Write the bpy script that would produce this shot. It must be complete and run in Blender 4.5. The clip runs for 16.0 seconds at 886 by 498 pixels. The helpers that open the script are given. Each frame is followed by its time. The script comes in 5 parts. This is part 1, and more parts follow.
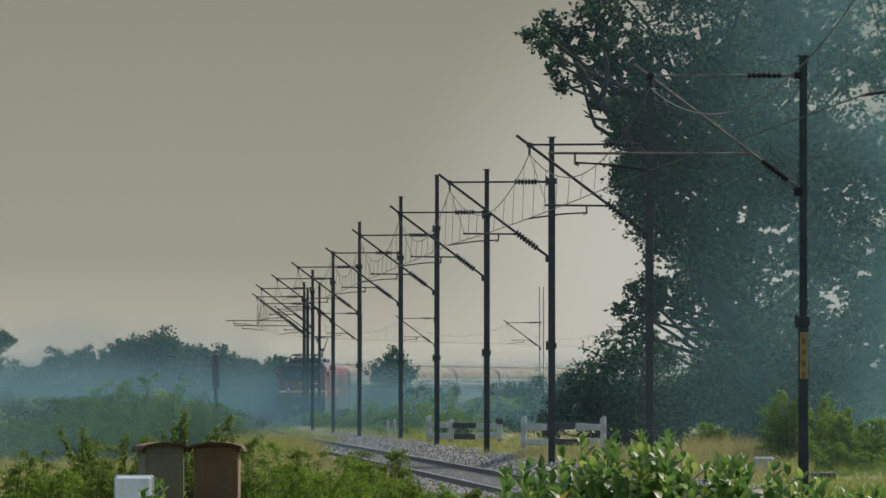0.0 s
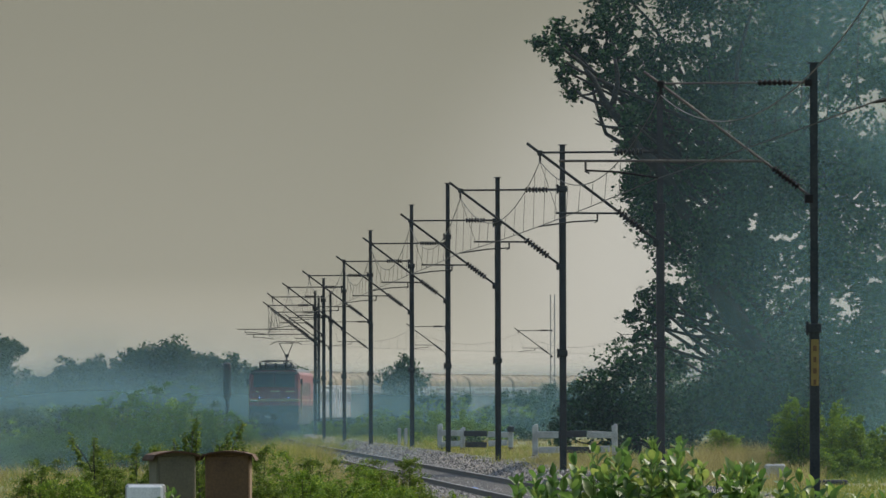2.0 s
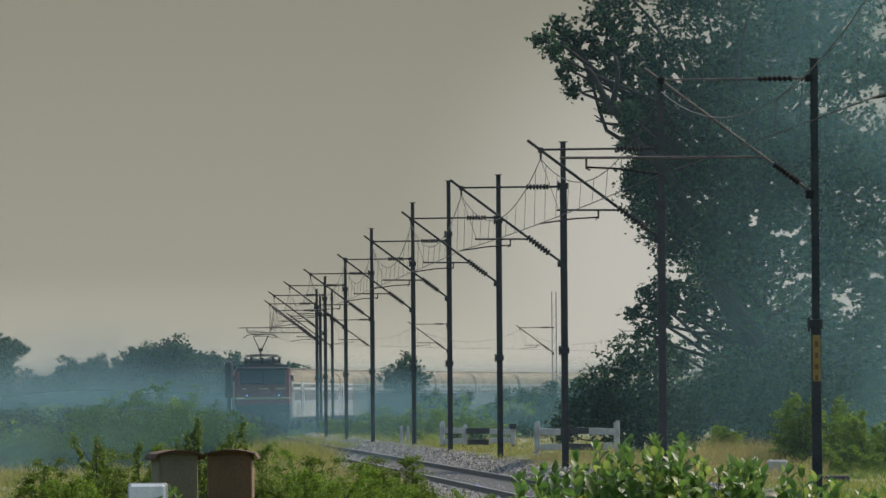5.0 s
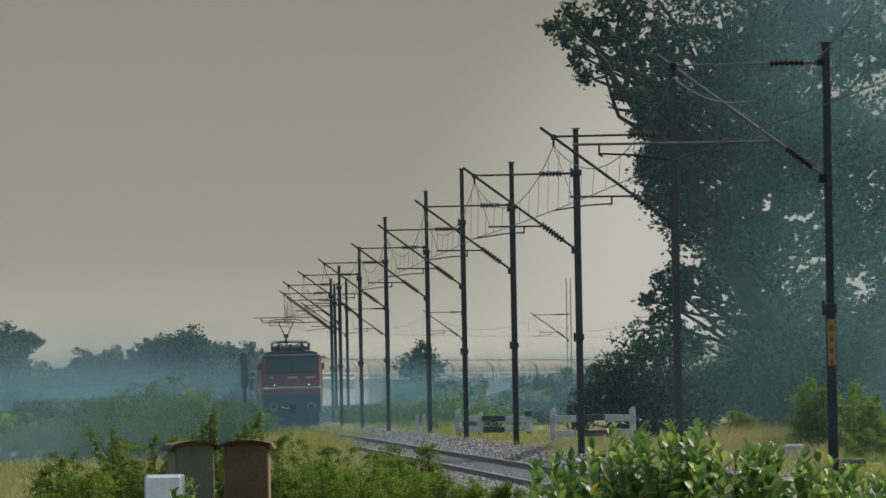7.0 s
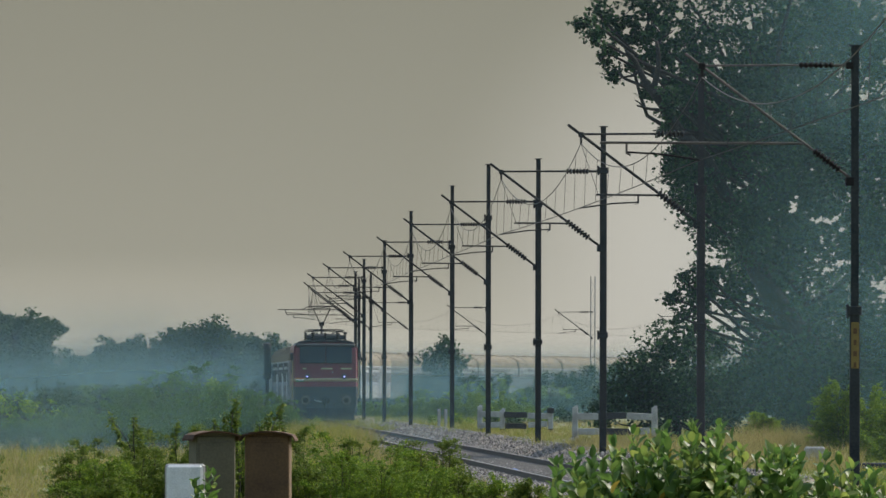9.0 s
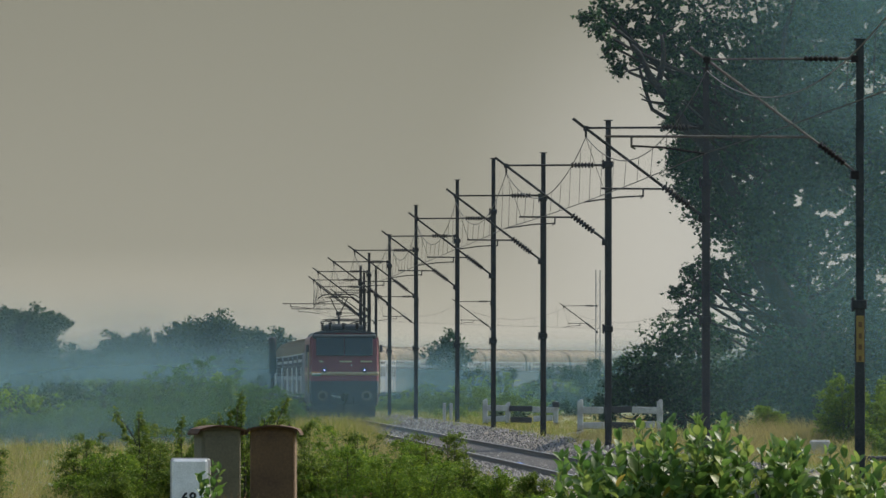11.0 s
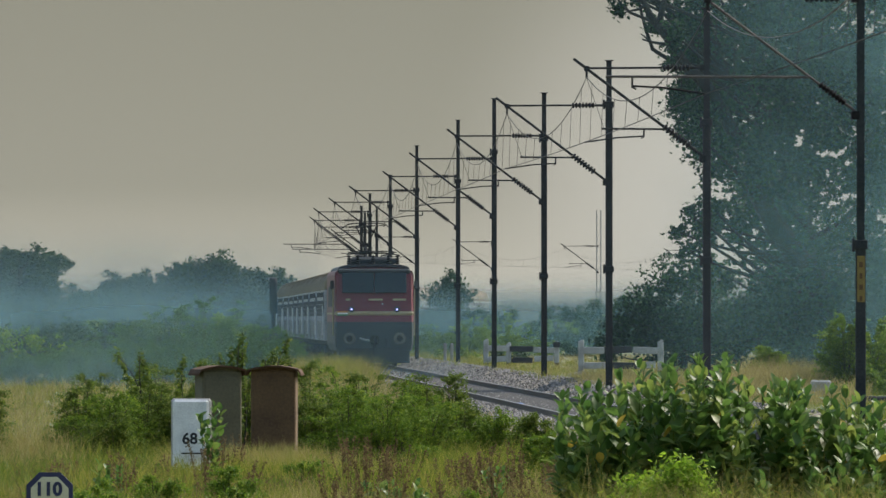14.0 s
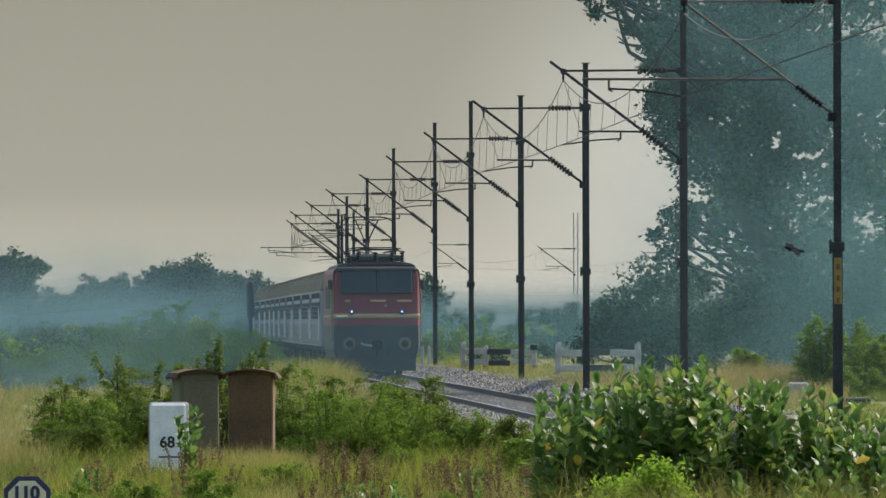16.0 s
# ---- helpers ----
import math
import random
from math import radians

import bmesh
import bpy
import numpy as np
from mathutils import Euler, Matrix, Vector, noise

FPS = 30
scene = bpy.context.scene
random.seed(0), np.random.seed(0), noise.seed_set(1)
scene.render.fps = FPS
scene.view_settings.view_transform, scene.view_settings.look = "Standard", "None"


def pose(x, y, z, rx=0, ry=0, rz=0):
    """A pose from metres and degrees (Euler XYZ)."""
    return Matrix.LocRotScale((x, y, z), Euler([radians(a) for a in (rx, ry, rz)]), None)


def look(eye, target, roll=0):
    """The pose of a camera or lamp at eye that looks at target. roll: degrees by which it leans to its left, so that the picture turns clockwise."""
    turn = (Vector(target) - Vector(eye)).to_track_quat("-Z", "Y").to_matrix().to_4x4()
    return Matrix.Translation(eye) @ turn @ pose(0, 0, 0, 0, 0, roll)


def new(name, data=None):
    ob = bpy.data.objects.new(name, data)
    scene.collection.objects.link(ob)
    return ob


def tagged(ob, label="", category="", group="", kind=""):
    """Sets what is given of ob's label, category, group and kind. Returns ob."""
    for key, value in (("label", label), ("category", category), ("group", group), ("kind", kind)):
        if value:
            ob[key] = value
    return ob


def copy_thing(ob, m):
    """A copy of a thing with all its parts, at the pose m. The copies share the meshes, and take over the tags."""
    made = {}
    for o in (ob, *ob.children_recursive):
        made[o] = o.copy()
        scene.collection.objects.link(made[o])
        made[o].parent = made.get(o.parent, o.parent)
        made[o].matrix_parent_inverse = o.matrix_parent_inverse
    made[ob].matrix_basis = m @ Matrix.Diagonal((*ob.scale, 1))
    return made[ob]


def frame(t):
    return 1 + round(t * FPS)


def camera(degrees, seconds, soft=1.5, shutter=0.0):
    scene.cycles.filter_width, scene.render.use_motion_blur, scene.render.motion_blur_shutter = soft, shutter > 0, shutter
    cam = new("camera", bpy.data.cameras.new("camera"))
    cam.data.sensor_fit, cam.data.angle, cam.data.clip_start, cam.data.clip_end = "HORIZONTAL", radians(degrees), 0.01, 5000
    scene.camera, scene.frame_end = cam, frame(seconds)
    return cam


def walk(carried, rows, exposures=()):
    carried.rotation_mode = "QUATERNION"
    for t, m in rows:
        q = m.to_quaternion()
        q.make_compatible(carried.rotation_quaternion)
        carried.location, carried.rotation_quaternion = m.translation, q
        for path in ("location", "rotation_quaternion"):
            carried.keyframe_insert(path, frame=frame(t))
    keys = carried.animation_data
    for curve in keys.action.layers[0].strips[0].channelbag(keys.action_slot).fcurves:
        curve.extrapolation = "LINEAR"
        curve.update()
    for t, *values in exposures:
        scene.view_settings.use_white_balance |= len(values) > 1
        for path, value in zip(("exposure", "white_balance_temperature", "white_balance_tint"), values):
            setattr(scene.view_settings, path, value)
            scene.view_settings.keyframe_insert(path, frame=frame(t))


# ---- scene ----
cam = camera(4.276, 16.0, soft=1.5)
EYE = (0.0, 0.0, 2.0)
# a long lens on a stand: seconds, degrees of pan, tilt and roll
PATH = [
    (0.0, 0.0037, 0.7033, -0.00),
    (0.5, 0.0200, 0.7239, 0.12),
    (1.0, 0.0752, 0.7423, 0.25),
    (1.5, 0.0539, 0.7718, 0.16),
    (2.0, 0.0582, 0.7425, 0.16),
    (2.5, 0.0314, 0.7358, 0.32),
    (3.0, 0.0184, 0.7266, 0.48),
    (3.5, 0.0480, 0.7391, 0.59),
    (4.0, 0.0492, 0.7689, 0.40),
    (6.5, 0.1288, 0.6616, 0.89),
    (7.0, 0.1419, 0.6744, 1.07),
    (7.5, 0.1333, 0.6368, 1.06),
    (8.0, 0.2404, 0.6056, 0.97),
    (8.5, 0.2547, 0.6562, 0.01),
    (10.8, 0.2481, 0.6167, -0.18),
    (11.0, 0.2763, 0.6221, -0.02),
    (11.5, 0.3164, 0.6744, 0.17),
    (12.0, 0.3359, 0.6743, -0.14),
    (12.5, 0.3621, 0.5569, -0.46),
    (13.0, 0.3619, 0.4648, -0.54),
    (13.5, 0.3188, 0.3735, -0.16),
    (14.0, 0.2803, 0.3339, 0.01),
    (14.5, 0.2512, 0.3401, -0.09),
    (15.0, 0.2390, 0.3340, -0.07),
    (15.5, 0.1840, 0.3423, -0.04),
    (16.0, 0.1700, 0.3481, 0.15),
]
walk(cam, [(t, pose(*EYE, 90 + tilt, roll, pan)) for t, pan, tilt, roll in PATH],
     [(0.0, 0.45), (12.5, 0.45), (14.5, 0.56), (16.0, 0.70)])

# ---- light ----
SUN_UP, SUN_TURN = 44.0, 50.0
world = bpy.data.worlds.new("hazy_sky")
scene.world = world
world.use_nodes = True
wn = world.node_tree.nodes
sky = wn.new("ShaderNodeTexSky")
sky.sky_type, sky.sun_disc = "NISHITA", False
sky.sun_elevation, sky.sun_rotation = radians(SUN_UP), radians(SUN_TURN)
sky.air_density, sky.dust_density = 1.3, 3.0
world.node_tree.links.new(sky.outputs[0], wn["Background"].inputs[0])
wn["Background"].inputs[1].default_value = 0.15
sun = new("sun", bpy.data.lights.new("sun", "SUN"))
sun.data.energy, sun.data.angle, sun.data.color = 3.2, radians(9), (1.0, 0.93, 0.80)
sun.matrix_world = look((math.sin(radians(SUN_TURN)) * 50, math.cos(radians(SUN_TURN)) * 50, 50 * math.tan(radians(SUN_UP))), (0, 0, 0))


# ---- materials ----
def mat(name, a, b, size=1.0, rough=0.8, bump=0.3, metal=0.0, fine=14.0, island=0.0, coords="Object", glass=0.0, spec=0.5):
    """A surface between the colours a and b, mottled at two scales (size in metres)."""
    m = bpy.data.materials.new(name)
    m.use_nodes = True
    n, l = m.node_tree.nodes, m.node_tree.links
    p = n["Principled BSDF"]
    p.inputs["Roughness"].default_value, p.inputs["Metallic"].default_value = rough, metal
    p.inputs["Specular IOR Level"].default_value = spec
    tc = n.new("ShaderNodeTexCoord")
    big, small, add = n.new("ShaderNodeTexNoise"), n.new("ShaderNodeTexNoise"), n.new("ShaderNodeMix")
    big.inputs["Scale"].default_value, small.inputs["Scale"].default_value = 1.0 / size, fine / size
    big.inputs["Detail"].default_value = small.inputs["Detail"].default_value = 4
    add.inputs[0].default_value = 0.45
    for x in (big, small):
        l.new(tc.outputs[coords], x.inputs["Vector"])
    l.new(big.outputs[0], add.inputs[2])
    l.new(small.outputs[0], add.inputs[3])
    ramp = n.new("ShaderNodeValToRGB")
    ramp.color_ramp.elements[0].position, ramp.color_ramp.elements[1].position = 0.36, 0.64
    ramp.color_ramp.elements[0].color, ramp.color_ramp.elements[1].color = (*a, 1), (*b, 1)
    value = add.outputs[0]
    if island:
        geo, mix = n.new("ShaderNodeNewGeometry"), n.new("ShaderNodeMix")
        mix.inputs[0].default_value = island
        l.new(value, mix.inputs[2])
        l.new(geo.outputs["Random Per Island"], mix.inputs[3])
        value = mix.outputs[0]
    l.new(value, ramp.inputs[0])
    l.new(ramp.outputs[0], p.inputs["Base Color"])
    if bump:
        bp = n.new("ShaderNodeBump")
        bp.inputs["Strength"].default_value, bp.inputs["Distance"].default_value = bump, 0.02 * size
        l.new(add.outputs[0], bp.inputs["Height"])
        l.new(bp.outputs[0], p.inputs["Normal"])
    return m


def leafy(name, a, b, c, through_light=0.35, rough=0.55):
    """Foliage: leaves between three colours, partly letting light through."""
    m = mat(name, a, b, 1.5, rough, 0.0, island=0.6, spec=0.45 if rough < 0.5 else 0.15)
    n, l = m.node_tree.nodes, m.node_tree.links
    ramp = [x for x in n if x.type == "VALTORGB"][0]
    ramp.color_ramp.elements[0].position, ramp.color_ramp.elements[1].position = 0.25, 0.6
    e = ramp.color_ramp.elements.new(0.85)
    e.color = (*c, 1)
    p = n["Principled BSDF"]
    tr, mx = n.new("ShaderNodeBsdfTranslucent"), n.new("ShaderNodeMixShader")
    mx.inputs[0].default_value = through_light
    l.new(ramp.outputs[0], tr.inputs[0])
    l.new(p.outputs[0], mx.inputs[1])
    l.new(tr.outputs[0], mx.inputs[2])
    l.new(mx.outputs[0], n["Material Output"].inputs[0])
    return m


def glowing(name, col, strength):
    m = bpy.data.materials.new(name)
    m.use_nodes = True
    p = m.node_tree.nodes["Principled BSDF"]
    p.inputs["Base Color"].default_value = (*col, 1)
    p.inputs["Emission Color"].default_value, p.inputs["Emission Strength"].default_value = (*col, 1), strength
    return m


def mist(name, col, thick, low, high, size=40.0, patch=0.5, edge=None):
    """Haze and smoke painted as a tinted see-through surface: lets most light through, thicker in drifts, gone above
    the height high.
    """
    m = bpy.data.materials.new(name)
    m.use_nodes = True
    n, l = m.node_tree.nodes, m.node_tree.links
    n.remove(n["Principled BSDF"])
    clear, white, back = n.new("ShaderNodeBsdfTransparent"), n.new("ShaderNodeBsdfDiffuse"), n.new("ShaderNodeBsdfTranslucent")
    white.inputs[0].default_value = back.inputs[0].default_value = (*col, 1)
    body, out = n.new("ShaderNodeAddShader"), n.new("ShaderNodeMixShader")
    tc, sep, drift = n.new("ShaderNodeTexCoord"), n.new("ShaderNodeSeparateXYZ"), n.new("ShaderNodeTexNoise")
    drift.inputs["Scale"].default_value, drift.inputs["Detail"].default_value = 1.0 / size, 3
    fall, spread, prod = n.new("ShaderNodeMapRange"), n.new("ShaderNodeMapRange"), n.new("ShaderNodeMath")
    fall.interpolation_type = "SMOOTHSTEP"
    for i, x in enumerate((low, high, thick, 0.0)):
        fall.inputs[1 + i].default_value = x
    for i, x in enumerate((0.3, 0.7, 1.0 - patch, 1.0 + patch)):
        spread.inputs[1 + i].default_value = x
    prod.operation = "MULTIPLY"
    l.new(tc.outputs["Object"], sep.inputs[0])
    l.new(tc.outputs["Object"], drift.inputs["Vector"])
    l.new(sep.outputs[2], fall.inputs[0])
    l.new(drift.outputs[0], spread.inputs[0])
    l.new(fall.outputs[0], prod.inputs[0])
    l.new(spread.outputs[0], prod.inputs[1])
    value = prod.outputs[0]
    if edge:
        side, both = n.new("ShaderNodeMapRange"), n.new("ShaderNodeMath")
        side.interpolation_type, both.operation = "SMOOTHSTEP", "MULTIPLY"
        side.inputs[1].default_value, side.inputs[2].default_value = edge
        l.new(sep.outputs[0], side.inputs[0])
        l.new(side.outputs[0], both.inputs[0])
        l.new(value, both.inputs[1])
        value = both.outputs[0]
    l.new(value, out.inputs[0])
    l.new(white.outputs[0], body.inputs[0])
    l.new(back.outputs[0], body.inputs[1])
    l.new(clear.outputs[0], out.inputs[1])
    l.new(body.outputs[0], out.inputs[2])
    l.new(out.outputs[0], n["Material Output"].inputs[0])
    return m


M_GROUND = mat("dry_ground", (0.13, 0.12, 0.045), (0.07, 0.11, 0.03), 6.0, 0.95, 0.6, fine=9)
M_BALLAST = mat("ballast", (0.09, 0.074, 0.052), (0.17, 0.142, 0.10), 0.35, 0.9, 1.0, fine=4)
M_STONE = mat("ballast_stone", (0.075, 0.07, 0.065), (0.24, 0.225, 0.21), 0.2, 0.9, 0.3, island=0.7)
M_RAIL = mat("rusty_rail_side", (0.022, 0.015, 0.011), (0.05, 0.032, 0.022), 0.4, 0.8, 0.3)
M_RAILTOP = mat("worn_rail_top", (0.09, 0.082, 0.075), (0.17, 0.155, 0.14), 0.5, 0.5, 0.05, metal=0.4)
M_CONCRETE = mat("old_concrete", (0.25, 0.24, 0.22), (0.42, 0.40, 0.37), 0.5, 0.9, 0.4)
M_STEEL = mat("weathered_steel", (0.008, 0.009, 0.010), (0.026, 0.023, 0.022), 0.5, 0.85, 0.3, spec=0.15)
# paler steel: on the nearest bracket and wire the sunlight is in this colour
M_PIPE = mat("pale_lit_steel", (0.05, 0.046, 0.042), (0.12, 0.105, 0.09), 0.4, 0.7, 0.2, spec=0.3)
M_SLEEPER = mat("grimy_concrete_sleeper", (0.05, 0.046, 0.042), (0.12, 0.11, 0.10), 0.5, 0.9, 0.4)
# steels of the two nearest visible masts, lightened to carry haze in their colour
M_RUSTSTEEL = mat("hazed_rusty_steel", (0.02, 0.02, 0.022), (0.042, 0.038, 0.038), 0.6, 0.85, 0.3, spec=0.15)
M_TEALSTEEL = mat("hazed_teal_steel", (0.02, 0.026, 0.028), (0.05, 0.056, 0.056), 0.6, 0.85, 0.3, spec=0.15)
M_GALV = mat("galvanised_steel", (0.20, 0.20, 0.20), (0.34, 0.34, 0.33), 0.5, 0.5, 0.2, metal=0.4)
M_INSUL = mat("brown_porcelain", (0.008, 0.007, 0.007), (0.016, 0.012, 0.011), 0.2, 0.7, 0.0, spec=0.1)
M_WIRE = mat("dull_copper_wire", (0.018, 0.017, 0.016), (0.035, 0.03, 0.028), 1.0, 0.7, 0.0, spec=0.2)
M_YELLOW = mat("faded_yellow_paint", (0.15, 0.11, 0.03), (0.24, 0.175, 0.045), 0.15, 0.7, 0.2)
M_BLACK = mat("black_paint", (0.012, 0.013, 0.016), (0.03, 0.03, 0.034), 0.4, 0.8, 0.2)
M_WHITE = mat("dirty_white_paint", (0.55, 0.55, 0.53), (0.78, 0.78, 0.76), 0.25, 0.7, 0.3)
M_FENCE = mat("weathered_whitewash", (0.22, 0.22, 0.21), (0.46, 0.46, 0.44), 0.3, 0.85, 0.4)
M_NAVY = mat("navy_paint", (0.01, 0.012, 0.05), (0.02, 0.022, 0.07), 0.2, 0.6, 0.1)
M_CREAM = mat("pale_yellow_board", (0.50, 0.46, 0.30), (0.62, 0.57, 0.40), 0.3, 0.7, 0.1)
M_RUST = mat("rusty_brown_sheet", (0.065, 0.034, 0.014), (0.125, 0.072, 0.028), 0.5, 0.8, 0.4)
M_OLIVE = mat("faded_grey_brown_sheet", (0.075, 0.07, 0.042), (0.125, 0.112, 0.068), 0.5, 0.8, 0.4)
M_LID = mat("rusty_lid_sheet", (0.048, 0.026, 0.013), (0.09, 0.048, 0.025), 0.3, 0.85, 0.4, spec=0.2)
M_RED = mat("signal_red_paint", (0.10, 0.004, 0.013), (0.16, 0.008, 0.022), 1.2, 0.5, 0.05)
M_LOCODARK = mat("dark_blue_grey_paint", (0.010, 0.014, 0.018), (0.022, 0.03, 0.036), 0.8, 0.6, 0.1)
M_BAND = mat("cream_band_paint", (0.28, 0.23, 0.12), (0.38, 0.31, 0.17), 0.8, 0.5, 0.05)
M_GLASS = mat("dark_cab_glass", (0.012, 0.02, 0.024), (0.02, 0.032, 0.036), 1.0, 0.25, 0.0, spec=0.3)
M_COACH = mat("pale_grey_coach_paint", (0.23, 0.24, 0.25), (0.38, 0.385, 0.39), 1.5, 0.55, 0.1)
M_COACHBLUE = mat("grey_blue_coach_band", (0.16, 0.19, 0.24), (0.24, 0.27, 0.32), 1.5, 0.55, 0.1)
M_ROOF = mat("dusty_coach_roof", (0.075, 0.062, 0.042), (0.30, 0.235, 0.145), 0.9, 0.85, 0.2, fine=6)
M_UNDER = mat("grimy_underframe", (0.018, 0.02, 0.024), (0.04, 0.042, 0.046), 0.6, 0.85, 0.3)
M_BLUE = mat("blue_plastic", (0.03, 0.12, 0.45), (0.05, 0.18, 0.55), 0.1, 0.5, 0.3)
M_LAMP = glowing("lit_headlight", (0.5, 0.45, 1.0), 1.7)
M_SAFFRON = mat("saffron_paint", (0.5, 0.2, 0.04), (0.55, 0.24, 0.05), 0.2, 0.6, 0)
M_GREENPAINT = mat("green_paint", (0.02, 0.15, 0.06), (0.03, 0.18, 0.07), 0.2, 0.6, 0)
M_BARK = mat("grey_brown_bark", (0.011, 0.010, 0.009), (0.032, 0.028, 0.025), 0.5, 0.95, 0.9)
M_STALK = mat("green_brown_stalk", (0.04, 0.045, 0.015), (0.08, 0.08, 0.03), 0.3, 0.9, 0.2)
M_TREE = leafy("broad_tree_leaf", (0.010, 0.028, 0.015), (0.022, 0.062, 0.026), (0.06, 0.13, 0.04), 0.30)
M_FARLEAF = leafy("far_tree_leaf", (0.016, 0.04, 0.018), (0.028, 0.066, 0.026), (0.045, 0.09, 0.032), 0.25)
M_ACACIA = leafy("feathery_leaf", (0.07, 0.135, 0.016), (0.14, 0.225, 0.025), (0.25, 0.32, 0.035), 0.42)
M_THORN = leafy("hazy_thorn_leaf", (0.034, 0.086, 0.02), (0.064, 0.138, 0.028), (0.12, 0.20, 0.036), 0.40)
M_SCRUB = leafy("scrub_leaf", (0.058, 0.098, 0.016), (0.105, 0.158, 0.023), (0.20, 0.232, 0.036), 0.42)
M_LIME = leafy("lime_green_leaf", (0.13, 0.24, 0.02), (0.22, 0.36, 0.03), (0.34, 0.46, 0.05), 0.45)
M_MILK = leafy("milkweed_leaf", (0.056, 0.122, 0.025), (0.105, 0.188, 0.04), (0.27, 0.32, 0.075), 0.48, 0.46)
M_YLEAF = leafy("yellowing_leaf", (0.35, 0.27, 0.05), (0.45, 0.34, 0.06), (0.5, 0.42, 0.12), 0.35, 0.5)
M_GRASS = leafy("dry_green_grass", (0.10, 0.145, 0.02), (0.205, 0.22, 0.034), (0.35, 0.31, 0.075), 0.42, 0.85)
M_STRAW = leafy("straw_grass", (0.19, 0.163, 0.056), (0.285, 0.25, 0.092), (0.39, 0.34, 0.15), 0.35, 0.85)
M_WEED = leafy("brown_weed", (0.10, 0.07, 0.035), (0.16, 0.11, 0.055), (0.25, 0.19, 0.085), 0.3, 0.9)
M_FEATHER = mat("black_feather", (0.006, 0.007, 0.009), (0.012, 0.014, 0.017), 0.1, 0.9, 0, spec=0.05)
M_HILL = mat("far_hill_scrub", (0.10, 0.12, 0.10), (0.15, 0.16, 0.12), 60.0, 0.95, 0)


# ---- mesh tools ----
class Geo:
    """Collects simple solids into one mesh."""

    def __init__(self):
        self.v, self.f = [], []

    def box(self, c, s, bevel=0.0, m=None):
        h = [max(x / 2, 1e-4) for x in s]
        b = min(bevel, *[x * 0.8 for x in h])
        base, c = len(self.v), Vector(c)
        index = {}
        for sx in (-1, 1):
            for sy in (-1, 1):
                for sz in (-1, 1):
                    for ax in range(3):
                        p = [sx * h[0], sy * h[1], sz * h[2]]
                        for k in range(3):
                            if k != ax:
                                p[k] -= math.copysign(b, p[k])
                        index[sx, sy, sz, ax] = len(self.v)
                        p = Vector(p)
                        self.v.append((m @ p if m else p) + c)
        faces = []
        for ax in range(3):
            u, w = [k for k in range(3) if k != ax]
            for s1 in (-1, 1):
                ring = []
                for a, d in ((-1, -1), (1, -1), (1, 1), (-1, 1)):
                    k = [0, 0, 0]
                    k[ax], k[u], k[w] = s1, a, d
                    ring.append(index[(*k, ax)])
                faces.append(ring)
            for a in (-1, 1):
                for d in (-1, 1):
                    k, q = [0, 0, 0], [0, 0, 0]
                    k[ax], k[u], k[w] = -1, a, d
                    q[ax], q[u], q[w] = 1, a, d
                    faces.append([index[(*k, u)], index[(*q, u)], index[(*q, w)], index[(*k, w)]])
        for sx in (-1, 1):
            for sy in (-1, 1):
                for sz in (-1, 1):
                    faces.append([index[sx, sy, sz, ax] for ax in range(3)])
        for r in faces:
            p = [self.v[i] for i in r]
            mid = sum(p, Vector()) / len(p) - c
            n = (p[1] - p[0]).cross(p[2] - p[0])
            self.f.append(r if n.dot(mid) >= 0 else r[::-1])
        return self

    def tube(self, pts, radii, n=8, caps=True):
        """A round bar along points, tapering from radius to radius."""
        pts = [Vector(p) for p in pts]
        if isinstance(radii, (int, float)):
            radii = [radii] * len(pts)
        start = len(self.v)
        for i, p in enumerate(pts):
            d = (pts[min(i + 1, len(pts) - 1)] - pts[max(i - 1, 0)]).normalized()
            side = d.cross(Vector((0, 0, 1)) if abs(d.z) < 0.9 else Vector((1, 0, 0))).normalized()
            up = side.cross(d)
            for k in range(n):
                a = 2 * math.pi * k / n
                self.v.append(p + (side * math.cos(a) + up * math.sin(a)) * radii[i])
        for i in range(len(pts) - 1):
            for k in range(n):
                a, b = start + i * n + k, start + i * n + (k + 1) % n
                self.f.append([a, b, b + n, a + n])
        if caps:
            self.f.append([start + k for k in range(n)][::-1])
            e = start + (len(pts) - 1) * n
            self.f.append([e + k for k in range(n)])
        return self

    def loft(self, rings, caps=True):
        """A skin over closed rings of equally many points."""
        start, n = len(self.v), len(rings[0])
        for r in rings:
            self.v.extend(Vector(p) for p in r)
        for i in range(len(rings) - 1):
            for k in range(n):
                a, b = start + i * n + k, start + i * n + (k + 1) % n
                self.f.append([a, b, b + n, a + n])
        if caps:
            self.f.append([start + k for k in range(n)][::-1])
            e = start + (len(rings) - 1) * n
            self.f.append([e + k for k in range(n)])
        return self

    def mesh(self, name, smooth=False):
        me = bpy.data.meshes.new(name)
        me.from_pydata([tuple(p) for p in self.v], [], self.f)
        bm = bmesh.new()
        bm.from_mesh(me)
        bmesh.ops.recalc_face_normals(bm, faces=bm.faces)
        bm.to_mesh(me)
        bm.free()
        if smooth:
            me.shade_smooth()
        return me


def part(name, geo, material, parent=None, label="", smooth=False):
    """One mesh object, under a thing or a part."""
    me = geo.mesh(name, smooth) if isinstance(geo, Geo) else geo
    if not me.materials:
        me.materials.append(material)
    ob = new(name, me)
    ob.parent = parent
    return tagged(ob, label)


def thing(name, at, label, category, group="", turn=0.0, kind=""):
    ob = new(name)
    ob.matrix_basis = pose(*at, 0, 0, turn)
    return tagged(ob, label, category, group, kind)


